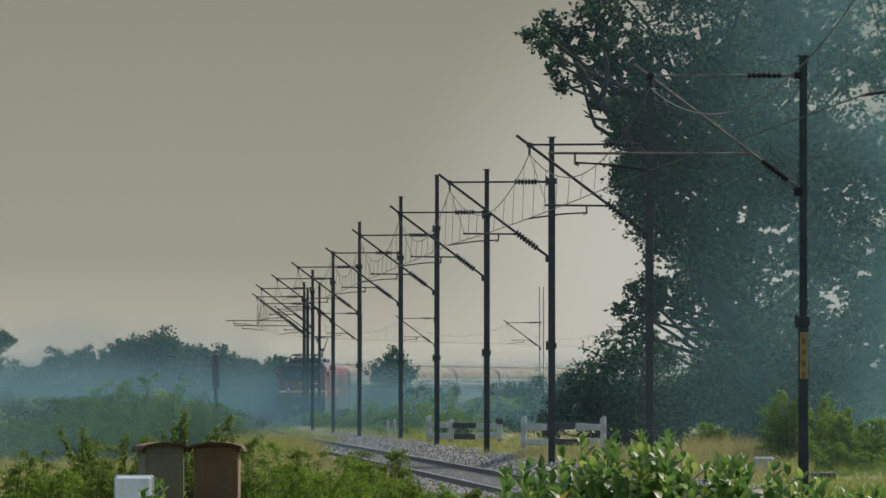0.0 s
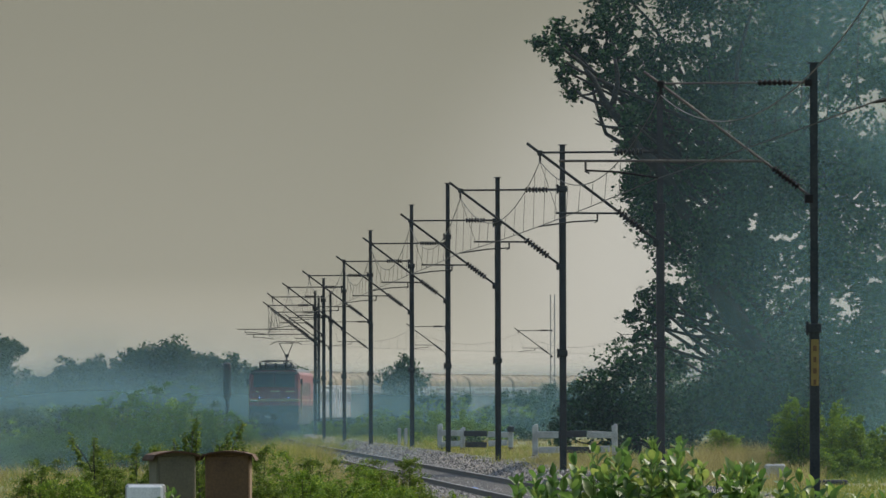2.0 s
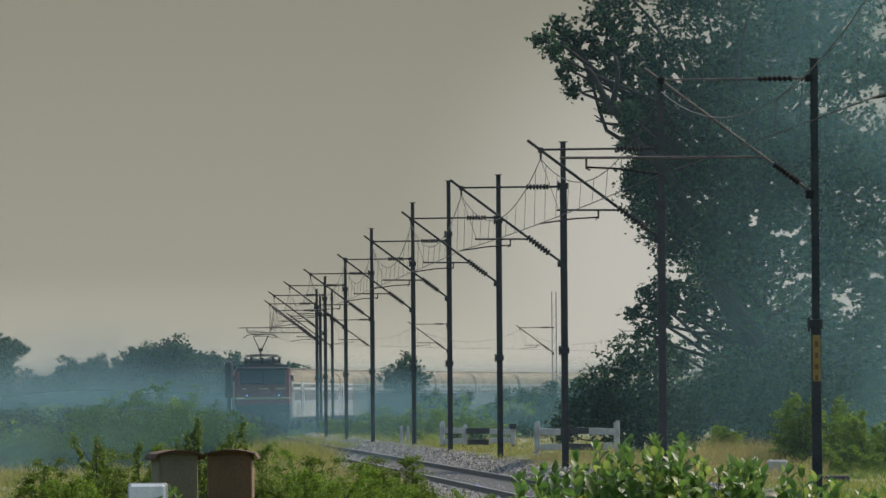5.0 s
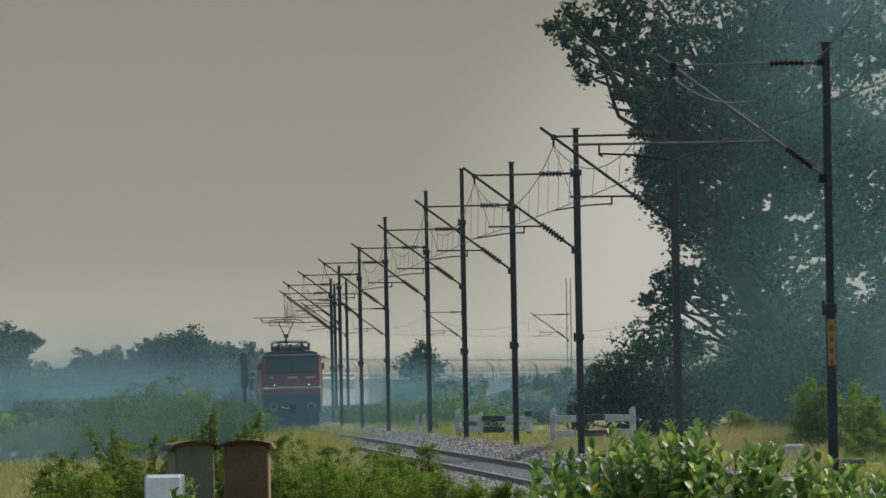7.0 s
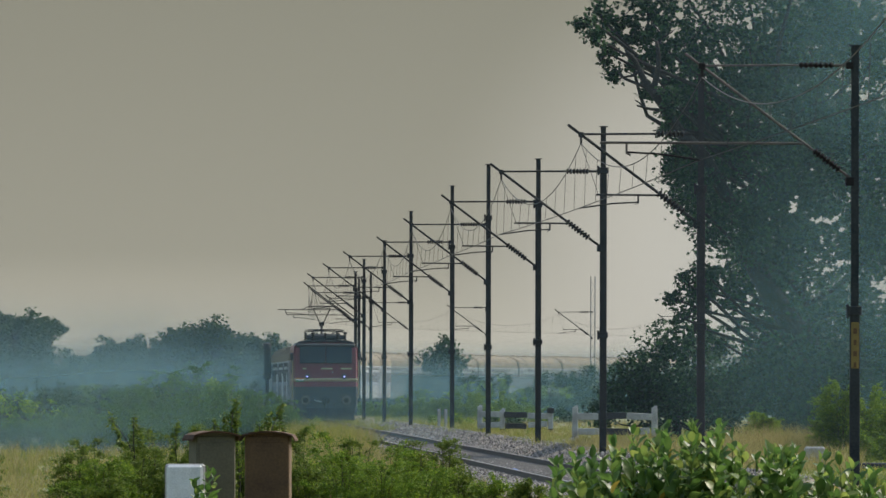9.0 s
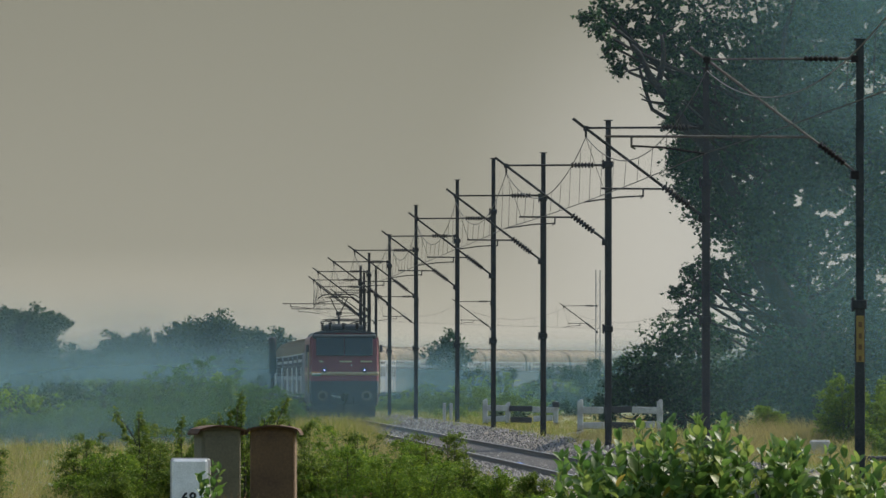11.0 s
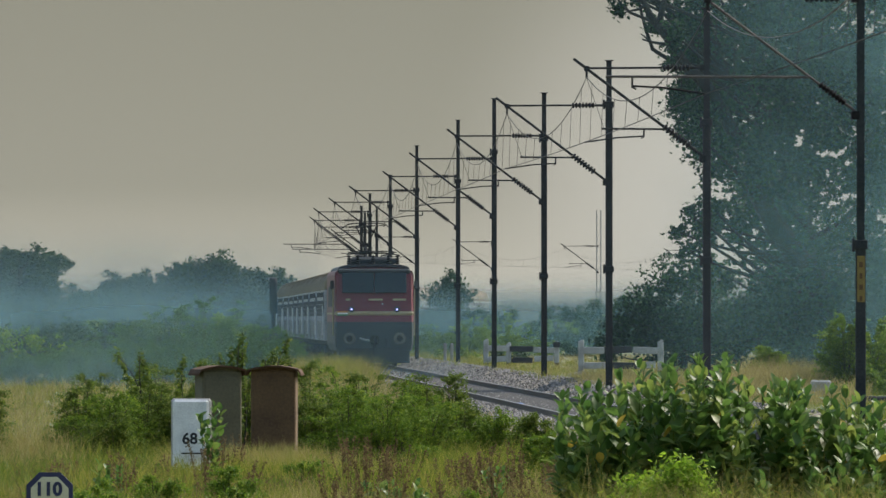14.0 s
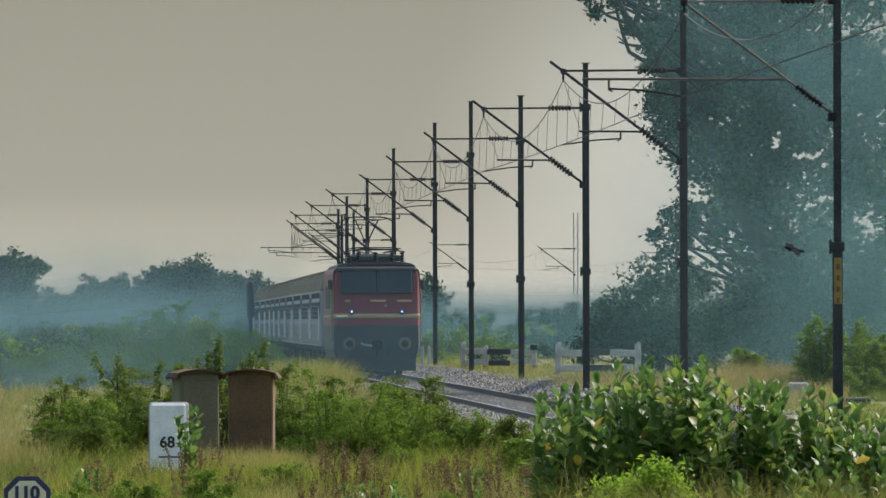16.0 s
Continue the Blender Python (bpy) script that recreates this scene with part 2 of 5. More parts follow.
def faces_mesh(name, verts, loops, size, material):
    """A mesh from arrays of vertices and equal-sized faces."""
    me = bpy.data.meshes.new(name)
    me.vertices.add(len(verts))
    me.vertices.foreach_set("co", np.asarray(verts, np.float32).ravel())
    loops = np.asarray(loops, np.int32).ravel()
    me.loops.add(len(loops))
    me.loops.foreach_set("vertex_index", loops)
    me.polygons.add(len(loops) // size)
    me.polygons.foreach_set("loop_start", np.arange(0, len(loops), size, dtype=np.int32))
    me.update()
    me.validate()
    me.materials.append(material)
    return me


def unit(a):
    return a / np.maximum(np.linalg.norm(a, axis=1, keepdims=True), 1e-6)


def leaf_mesh(name, rng, centres, long, wide, material, droop=0.3, fold=0.25):
    """Many small folded leaves, one at each centre."""
    n = len(centres)
    d = rng.normal(size=(n, 3))
    d[:, 2] = d[:, 2] * 0.6 - droop
    d = unit(d)
    s = unit(np.cross(d, rng.normal(size=(n, 3))))
    up = np.cross(s, d)
    k = rng.uniform(0.65, 1.3, (n, 1))
    L, W = long * k, wide * k
    base, tip = centres - d * L / 2, centres + d * L / 2
    v = np.stack([base, centres + s * W / 2 + up * W * fold - d * L * 0.1, tip, centres - s * W / 2 + up * W * fold - d * L * 0.1], axis=1).reshape(-1, 3)
    i = np.arange(n)[:, None] * 4
    return faces_mesh(name, v, np.concatenate([i + [0, 1, 2], i + [0, 2, 3]], axis=1), 3, material)


def in_clumps(rng, clumps, n, shell=0.5, per=24, holes=0.0):
    """Points in and near the skins of balls (x, y, z, radius), broken into tufts."""
    c = np.array(clumps, float)
    w = c[:, 3] ** 2.3
    pick = rng.choice(len(c), n // per + 1, p=w / w.sum())
    d = unit(rng.normal(size=(len(pick), 3)))
    r = rng.uniform(0, 1, (len(pick), 1)) ** shell * c[pick, 3:4]
    tuft = c[pick, :3] + d * r
    if holes:
        # openings through the crown, where no twig has grown
        open_ = np.array([0.55 * noise.noise((t[0] * 0.8, 7.0, t[2] * 0.7)) + noise.noise((t[0] * 2.9, 3.0, t[2] * 2.7)) for t in tuft])
        keep = open_ > np.quantile(open_, holes)
        tuft, pick = tuft[keep], pick[keep]
        n = min(n, len(tuft) * per)
    out = np.repeat(tuft, per, axis=0)[:n]
    size = np.repeat(0.07 + 0.10 * np.minimum(c[pick, 3:4], 1.3), per, axis=0)[:n]
    return out + rng.normal(size=(n, 3)) * size * [1, 1, 0.7]


def thinned(p, gaps):
    """Which leaves stay: small ragged openings, crowded round the thin places (x, z, radius, how thin)."""
    thin = np.zeros(len(p))
    for x, z, r, k in gaps:
        thin = np.maximum(thin, k * np.exp(-((p[:, 0] - x) ** 2 + (p[:, 2] - z) ** 2) / (r * r)))
    rough = np.array([0.8 * noise.noise((a * 3.4, 2.0, b * 3.4)) + noise.noise((a * 7.5, 5.0, b * 7.5)) for a, _, b in p])
    return rough < 0.66 - 0.95 * thin


def limb(g, rng, a, b, r0, r1, wob=0.08, n=6):
    """A crooked tapering branch from a to b."""
    a, b = Vector(a), Vector(b)
    ln = (b - a).length
    bow, wave = Vector(rng.normal(size=3)) * ln * wob, Vector(rng.normal(size=3)) * ln * wob * 0.5
    pts = [a.lerp(b, i / n) + bow * math.sin(math.pi * i / n) + wave * math.sin(2 * math.pi * i / n) for i in range(n + 1)]
    g.tube(pts, [r0 + (r1 - r0) * i / n for i in range(n + 1)], 7)


def tree(name, seed, base, trunk_r, clumps, leaves, long, material, label, category="tree", group="", shell=0.5, wide=0.55, twigs=2, bare=(), holes=0.0, gaps=(), stout=0.36):
    """Trunk, a limb to every clump, twigs, and a crown of single leaves."""
    rng = np.random.default_rng(seed)
    ob = thing(name, base, label, category, group)
    off = np.array(base)
    local = [(c[0] - off[0], c[1] - off[1], c[2] - off[2], c[3]) for c in clumps]
    g = Geo()
    zs = sorted(c[2] for c in local)
    fork = Vector((0, 0, max(0.3, zs[0] * 0.8)))
    top = Vector((np.mean([c[0] for c in local]) * 0.5, 0, zs[len(zs) // 2]))
    limb(g, rng, (0, 0, -0.15), fork, trunk_r * 1.25, trunk_r, 0.03)
    limb(g, rng, fork, top, trunk_r, trunk_r * 0.5, 0.06)
    for c in local:
        s = fork.lerp(top, min(1.0, max(0.0, (c[2] - fork.z) / max(0.5, top.z - fork.z) - 0.25)))
        limb(g, rng, s, c[:3], trunk_r * stout, trunk_r * 0.08, 0.09)
        for _ in range(twigs):
            e = Vector(c[:3]) + Vector(unit(rng.normal(size=(1, 3)))[0]) * c[3]
            limb(g, rng, c[:3], e, trunk_r * 0.09, trunk_r * 0.03, 0.12, 4)
    for a, b, r0, r1 in bare:
        limb(g, rng, Vector(a) - Vector(base), Vector(b) - Vector(base), r0, r1, 0.05)
    part("trunk", g, M_BARK, ob, smooth=True)
    spots = in_clumps(rng, local, leaves, shell, 24, holes)
    if gaps:
        spots = spots[thinned(spots + off, gaps)]
    part("crown", leaf_mesh("crown", rng, spots, long, long * wide, material), material, ob)
    return ob


# ---- the line of the track ----
LIFT, CANT = 0.09, 0.03


def track_x(y):
    """How far to the right the middle of the track lies, y metres ahead."""
    ease = 0.38 * math.exp(-((y - 630) / 75) ** 2)
    if y < 652:
        return -10.9 + 0.0315 * (652 - y) + ease
    if y < 870:
        return -11.5 + (y - 690) ** 2 / 2400 + ease
    return 2.0 + 0.15 * (y - 870)


def track_turn(y):
    return math.degrees(-math.atan((track_x(y + 1) - track_x(y - 1)) / 2))


def smooth(a, b, v):
    k = min(1.0, max(0.0, (v - a) / (b - a)))
    return k * k * (3 - 2 * k)


def bank(x, y):
    """The low bank on which the masts stand, right of the track."""
    return 0.55 * smooth(1.7, 3.0, x - track_x(y)) * smooth(140, 200, y) * (1 - smooth(650, 800, y))


# ---- ground, ballast, backdrop ----
def build_ground():
    ys = np.concatenate([np.arange(-60, 90, 15), np.arange(90, 420, 3.0), np.arange(420, 1200, 15), np.arange(1200, 4000, 200)])
    xs = np.concatenate([np.arange(-1500, -60, 120), np.arange(-60, -20, 5), np.arange(-20, 24, 1.2), np.arange(24, 80, 5), np.arange(80, 1600, 120)])
    v = []
    for y in ys:
        for x in xs:
            v.append((x, y, -0.36 + bank(x, y) + 0.10 * noise.noise((x * 0.25, y * 0.07, 0)) + 0.05 * noise.noise((x * 0.9, y * 0.4, 3))))
    w = len(xs)
    f = [[j * w + i, j * w + i + 1, (j + 1) * w + i + 1, (j + 1) * w + i] for j in range(len(ys) - 1) for i in range(w - 1)]
    ob = new("ground", faces_mesh("ground", v, f, 4, M_GROUND))
    tagged(ob, "dry scrubby ground with sparse yellow-green grass", "ground", kind="structure")

    prof = [(-3.3, -0.42), (-2.2, -0.22), (-1.55, -0.15), (-0.75, -0.17), (0, -0.16), (0.75, -0.17), (1.55, -0.15), (1.9, -0.07), (2.4, 0.0), (2.8, 0.0), (3.4, -0.25)]
    v, rows = [], 0
    for y in list(np.arange(120, 460, 0.8)) + list(np.arange(460, 1150, 6.0)):
        for x, z in prof:
            v.append((track_x(y) + x, y, z + LIFT + 0.40 * bank(track_x(y) + x, y) + 0.05 * noise.noise((x * 3, y * 1.3, 0))))
        rows += 1
    w = len(prof)
    f = [[j * w + i, j * w + i + 1, (j + 1) * w + i + 1, (j + 1) * w + i] for j in range(rows - 1) for i in range(w - 1)]
    ob = new("ballast_bed", faces_mesh("ballast_bed", v, f, 4, M_BALLAST))
    tagged(ob, "grey crushed-stone ballast bed under the rails", "ballast", kind="structure")

    v = [(-900, 3600, -60), (900, 3600, -60), (900, 3600, 500), (-900, 3600, 500)]
    m = bpy.data.materials.new("hazy_sky_glow")
    m.use_nodes = True
    n, l = m.node_tree.nodes, m.node_tree.links
    n.remove(n["Principled BSDF"])
    em, tc, sep, mr, ramp = (n.new(x) for x in ("ShaderNodeEmission", "ShaderNodeTexCoord", "ShaderNodeSeparateXYZ", "ShaderNodeMapRange", "ShaderNodeValToRGB"))
    mr.inputs[1].default_value, mr.inputs[2].default_value = 0, 120
    l.new(tc.outputs["Object"], sep.inputs[0])
    l.new(sep.outputs[2], mr.inputs[0])
    l.new(mr.outputs[0], ramp.inputs[0])
    ramp.color_ramp.elements[0].color = (0.46, 0.435, 0.37, 1)
    ramp.color_ramp.elements[1].color = (0.203, 0.196, 0.153, 1)
    e = ramp.color_ramp.elements.new(0.35)
    e.color = (0.247, 0.237, 0.19, 1)
    e = ramp.color_ramp.elements.new(0.18)
    e.color = (0.325, 0.31, 0.255, 1)
    # a round glow painted into the sky colour, centred low behind the big tree
    dist, near, glow = n.new("ShaderNodeVectorMath"), n.new("ShaderNodeMapRange"), n.new("ShaderNodeMix")
    dist.operation, dist.inputs[1].default_value = "DISTANCE", (78, 3600, 40)
    near.interpolation_type = "SMOOTHSTEP"
    near.inputs[1].default_value, near.inputs[2].default_value, near.inputs[3].default_value, near.inputs[4].default_value = 20, 106, 1.0, 0.0
    glow.data_type = "RGBA"
    glow.inputs[7].default_value = (0.395, 0.38, 0.335, 1)
    l.new(tc.outputs["Object"], dist.inputs[0])
    l.new(dist.outputs["Value"], near.inputs[0])
    l.new(near.outputs[0], glow.inputs[0])
    l.new(ramp.outputs[0], glow.inputs[6])
    l.new(glow.outputs[2], em.inputs[0])
    l.new(em.outputs[0], n["Material Output"].inputs[0])
    ob = new("backdrop", faces_mesh("backdrop", v, [[0, 1, 2, 3]], 4, m))
    tagged(ob, "hazy khaki-grey sky near the horizon", "sky", kind="structure")


build_ground()


def mist_sheet(y, x0, x1, top, material, label):
    """A flat stand-in for haze or smoke across the view: a few gently bowed sheets joined."""
    v, n = [], 24
    for k in range(n + 1):
        x = x0 + (x1 - x0) * k / n
        b = 1.5 * math.sin(k * 0.26)
        v += [(x, b, -2.6), (x, b, top)]
    f = [[2 * k, 2 * k + 2, 2 * k + 3, 2 * k + 1] for k in range(n)]
    ob = new("mist_veil", faces_mesh("mist_veil", v, f, 4, material))
    ob.location = (0, y, 2)
    ob.visible_shadow = False
    return tagged(ob, label, "mist", kind="stuff")


# bluish tint of the upright sheets that stand in for haze in the air
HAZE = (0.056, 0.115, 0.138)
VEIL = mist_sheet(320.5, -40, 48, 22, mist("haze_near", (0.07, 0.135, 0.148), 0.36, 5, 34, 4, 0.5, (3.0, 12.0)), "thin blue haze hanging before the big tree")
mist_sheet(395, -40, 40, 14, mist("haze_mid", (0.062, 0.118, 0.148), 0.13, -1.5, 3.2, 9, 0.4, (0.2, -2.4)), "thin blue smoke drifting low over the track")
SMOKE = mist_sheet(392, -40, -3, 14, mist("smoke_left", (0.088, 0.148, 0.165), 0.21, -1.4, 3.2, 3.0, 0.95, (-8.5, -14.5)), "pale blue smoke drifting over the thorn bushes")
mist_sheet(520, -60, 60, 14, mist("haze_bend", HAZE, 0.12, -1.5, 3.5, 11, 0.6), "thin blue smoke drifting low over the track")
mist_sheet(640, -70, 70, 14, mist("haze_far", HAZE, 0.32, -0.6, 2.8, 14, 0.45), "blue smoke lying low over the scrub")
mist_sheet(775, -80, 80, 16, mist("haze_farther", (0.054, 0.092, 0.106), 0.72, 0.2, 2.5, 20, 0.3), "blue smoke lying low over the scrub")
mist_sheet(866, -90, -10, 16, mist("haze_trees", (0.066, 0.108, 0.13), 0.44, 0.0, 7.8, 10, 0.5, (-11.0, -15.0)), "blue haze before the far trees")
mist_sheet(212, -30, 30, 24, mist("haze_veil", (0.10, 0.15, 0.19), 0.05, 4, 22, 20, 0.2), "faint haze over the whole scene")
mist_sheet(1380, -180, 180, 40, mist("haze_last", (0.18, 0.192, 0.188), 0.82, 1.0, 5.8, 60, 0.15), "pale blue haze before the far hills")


# ---- track ----
def build_track():
    ob = thing("railway_track", (0, 0, 0), "single railway track with worn steel rails on sleepers", "railway track", kind="structure")
    ys = list(np.arange(110, 900, 4.0)) + list(np.arange(900, 1150, 20.0))
    for side in (-0.86, 0.86):
        lift = LIFT + (CANT if side > 0 else 0.0)
        prof = [(-0.07, -0.155), (0.07, -0.155), (0.07, -0.14), (0.012, -0.12), (0.012, -0.045), (0.036, -0.03), (0.036, -0.004), (-0.036, -0.004), (-0.036, -0.03), (-0.012, -0.045), (-0.012, -0.12), (-0.07, -0.14)]
        rail = part("rail", Geo().loft([[(track_x(y) + side + x, y, z + lift) for x, z in prof] for y in ys]), M_RAIL, ob, "brown steel rail, worn bright on top")
        part("running_surface", Geo().loft([[(track_x(y) + side + x, y, z + lift) for x, z in ((-0.03, -0.004), (0.03, -0.004), (0.024, 0.004), (-0.024, 0.004))] for y in ys]), M_RAILTOP, rail)
    return ob


TRACK = build_track()


# ---- masts of the overhead line ----
def insulator(a, b, r=0.075, sheds=7):
    """Ribbed porcelain rod between two points."""
    a, b = Vector(a), Vector(b)
    pts, rad = [], []
    for i in range(sheds):
        for k, w in ((0.05, 0.4), (0.35, 1.0), (0.65, 1.0), (0.95, 0.4)):
            pts.append(a.lerp(b, (i + k) / sheds))
            rad.append(r * w)
    return Geo().tube(pts, rad, 9)


REACH, TIE_Z, FOOT_Z, CONTACT_Z, WIRE_Z = 2.58, 7.38, 5.42, 5.78, 7.18


def cantilever(ob, long_arm=False, near=False):
    """The bracket that holds the wires over the track; it reaches to the left of the mast."""
    # the nearest bracket gets the paler steel, lit look included
    pipe, thin = (M_PIPE, 0.72) if near else (M_STEEL, 1.0)
    i0, i1 = (0.10, 0.27) if near else (0.14, 0.36)
    tie = part("stay_tube", Geo().tube([(-0.95, 0, TIE_Z), (-REACH - 0.05, 0, TIE_Z - 0.01)], 0.024 * thin).tube([(-0.12, 0, TIE_Z), (-0.36, 0, TIE_Z)], 0.03 * thin), pipe, ob)
    part("insulator", insulator((-0.36, 0, TIE_Z), (-0.95, 0, TIE_Z), 0.075 * thin), M_INSUL, tie, "brown ribbed porcelain insulator")
    d = Vector((-REACH, 0, TIE_Z - 0.02)) - Vector((0, 0, FOOT_Z))
    at = lambda k: Vector((0, 0, FOOT_Z)) + d * k
    br = part("bracket_tube", Geo().tube([at(i1), at(1.11)], 0.032 * thin).tube([at(0.03), at(i0)], 0.032 * thin), pipe, ob)
    part("insulator", insulator(at(i0), at(i1), 0.085 * thin, 8), M_INSUL, br, "brown ribbed porcelain insulator")
    part("clamp", Geo().box(at(1.0), (0.12, 0.07, 0.12), 0.02).box(at(1.0) + Vector((0, 0, -0.12)), (0.05, 0.05, 0.16), 0.01), M_STEEL, br)
    z = 6.06
    k = (z - FOOT_Z) / d.z
    far, drop, mid = (-4.3, -3.85, -3.3) if long_arm else (-2.25, -1.35, -1.9)
    reg = part("register_tube", Geo().tube([at(k), (far, 0, z + 0.01)], 0.022).tube([(drop, 0, z), (drop, 0, z - 0.17), (drop + (mid - drop) * 0.12, 0, z - 0.2)], 0.02), pipe, ob)
    part("steady_arm", Geo().tube([(drop, 0, z - 0.15), (mid, 0, z - 0.18), (-2.62, 0, CONTACT_Z)], 0.017), M_STEEL, reg)
    part("drop_link", Geo().tube([at(1.0) + Vector((0, 0, -0.2)), (-2.2, 0, z)], 0.006, 5), M_WIRE, reg)


def mast(at, top, collar, plate=False, steel=M_STEEL, wide=0.17, lattice=False):
    """A tall steel post with its bracket; top and collar are heights above the rails."""
    ob = thing("overhead_line_mast", at, "pale lattice steel mast carrying overhead wires" if lattice else "tall dark weathered steel mast carrying overhead wires", "railway mast", "masts beside the track")
    if lattice:
        g = Geo()
        for x in (-0.16, 0.16):
            g.box((x, 0, top / 2), (0.075, 0.09, top), 0.008)
        n = int(top / 0.42)
        for i in range(n):
            s = 1 if i % 2 else -1
            g.tube([(-0.16 * s, 0, i * 0.42), (0.16 * s, 0, (i + 1) * 0.42)], 0.018, 5)
        part("post", g, M_GALV, ob)
    else:
        g = Geo()
        w = wide
        # rolled section: two flanges and a web, the lower part heavier
        a, b, c = w * 0.42, w * 0.48, w * 0.40
        outline = [(-a, -b), (a, -b), (a, -c), (a * 0.75, -c), (a * 0.75, c), (a, c), (a, b), (-a, b), (-a, c), (-a * 0.75, c), (-a * 0.75, -c), (-a, -c)]
        g.loft([[(x, y, z) for x, y in outline] for z in (-0.2, top)])
        part("post", g, steel, ob)
        low = part("stiffener", Geo().box((0, 0, collar / 2), (w * 1.12, w * 1.15, collar), 0.012), steel, ob)
        part("cap_plate", Geo().box((0, 0, top + 0.012), (w * 1.5, w * 1.2, 0.024), 0.005), steel, ob)
        for z in sorted({collar, 3.24}):
            part("collar", Geo().box((0, 0, z), (w * 1.55, w * 1.5, 0.16), 0.015).box((-w * 0.8, 0, z), (0.05, 0.1, 0.24), 0.01), steel, low)
        if plate:
            pl = part("number_plate", Geo().box((0, -w * 0.64, 2.66), (0.13, 0.012, 0.78), 0.004), M_YELLOW, ob, "faded yellow plate with worn dark marks")
            for i in range(4):
                part("mark", Geo().box((0, -w * 0.64 - 0.008, 2.90 - 0.19 * i), (0.06 - 0.012 * (i % 2), 0.006, 0.09), 0.002), M_RUST, pl)
    part("foundation", Geo().box((0, 0, -0.25), (0.5, 0.55, 0.5), 0.04), M_CONCRETE, ob)
    part("upper_bracket", Geo().box((-0.09, 0, TIE_Z), (0.12, 0.2, 0.12), 0.01), M_STEEL, ob)
    part("lower_bracket", Geo().box((-0.09, 0, FOOT_Z), (0.14, 0.2, 0.14), 0.01), M_STEEL, ob)
    cantilever(ob, at[1] in (200, 652, 700), at[1] == 200)
    return ob


MASTS = [
    (7.9, 150, 8.6, 7.2, False),
    (6.06, 200, 7.70, 3.24, True), (4.42, 255, 8.65, 6.2, False), (2.73, 300, 8.50, 7.4, False),
    (1.27, 350, 8.63, 7.3, False), (-0.23, 400, 9.39, 7.6, False), (-1.63, 450, 9.50, 7.2, False),
    (-3.55, 500, 9.26, 7.4, False), (-5.13, 550, 8.63, 7.2, False), (-6.63, 600, 8.29, 7.2, False),
    (-7.67, 652, 8.15, 7.2, False), (-8.03, 700, 8.2, 7.2, False), (-7.80, 745, 9.02, 7.2, False),
    (-5.50, 785, 8.4, 7.2, False), (-0.56, 835, 8.4, 7.2, False), (7.29, 885, 10.05, 7.2, False), (15.71, 940, 9.0, 7.2, False)]
for i, (x, y, top, collar, plate) in enumerate(MASTS):
    ob = mast((x, y, 0), top, collar, plate, (M_TEALSTEEL if i == 1 else M_RUSTSTEEL if i == 2 else M_STEEL), 0.15 if i == 1 else 0.155, lattice=i == 15)
    ob.rotation_euler[2] = radians(track_turn(y) * 0.8)


def build_wires():
    """Catenary, contact wire and droppers from mast to mast."""
    ends = [(9.4, 100)] + [(x, y) for x, y, *_ in MASTS] + [(26, 1060)]
    for (x0, y0), (x1, y1) in zip(ends, ends[1:]):
        ob = thing("overhead_wire_span", ((x0 + x1) / 2 - 2.7, (y0 + y1) / 2, 6.0), "thin dark sagging catenary with droppers and contact wire", "overhead wire", "wire spans between masts")
        c = Vector(ob.location)
        sag, n = 0.95, 24
        def spot(k, z, out):
            return Vector((x0 + (x1 - x0) * k - out, y0 + (y1 - y0) * k, z)) - c
        up = lambda k: WIRE_Z - sag * 4 * k * (1 - k)
        part("catenary_wire", Geo().tube([spot(i / n, up(i / n), REACH) for i in range(n + 1)], 0.010, 5), M_PIPE if y1 == 200 else M_WIRE, ob)
        part("contact_wire", Geo().tube([spot(i / 4, CONTACT_Z - 0.02 * math.sin(math.pi * i / 4), 2.62) for i in range(5)], 0.010, 5), M_WIRE, ob)
        for i in range(9):
            k = (i + 0.5) / 9
            part("dropper", Geo().tube([spot(k, up(k), REACH), spot(k, CONTACT_Z, 2.62)], 0.005, 4), M_WIRE, ob)


build_wires()


# ---- the train ----
def section(w, z0, z1, zr, n=5):
    """Half-round-roofed cross-section, from z0 up to eaves z1 and ridge zr."""
    pts = [(-w, z0), (w, z0), (w, z1)]
    for i in range(1, 2 * n):
        a = math.pi * i / (2 * n)
        pts.append((w * math.copysign(abs(math.cos(a)) ** 0.6, math.cos(a)), z1 + (zr - z1) * math.sin(a) ** 0.8))
    return pts + [(-w, z1)]


def bogie(parent, y, wheelbase, name="bogie"):
    g = Geo()
    for x in (-1.0, 1.0):
        g.box((x, y, 0.62), (0.16, wheelbase + 0.9, 0.24), 0.03)
    g.box((0, y, 0.6), (2.0, 0.5, 0.2), 0.03)
    b = part(name, g, M_UNDER, parent)
    for s in (-0.5, 0.5):
        part("wheelset", Geo().tube([(-0.93, y + s * wheelbase, 0.5), (-0.80, y + s * wheelbase, 0.5)], 0.5, 18).tube([(0.80, y + s * wheelbase, 0.5), (0.93, y + s * wheelbase, 0.5)], 0.5, 18).tube([(-0.9, y + s * wheelbase, 0.5), (0.9, y + s * wheelbase, 0.5)], 0.09, 8), M_UNDER, b)


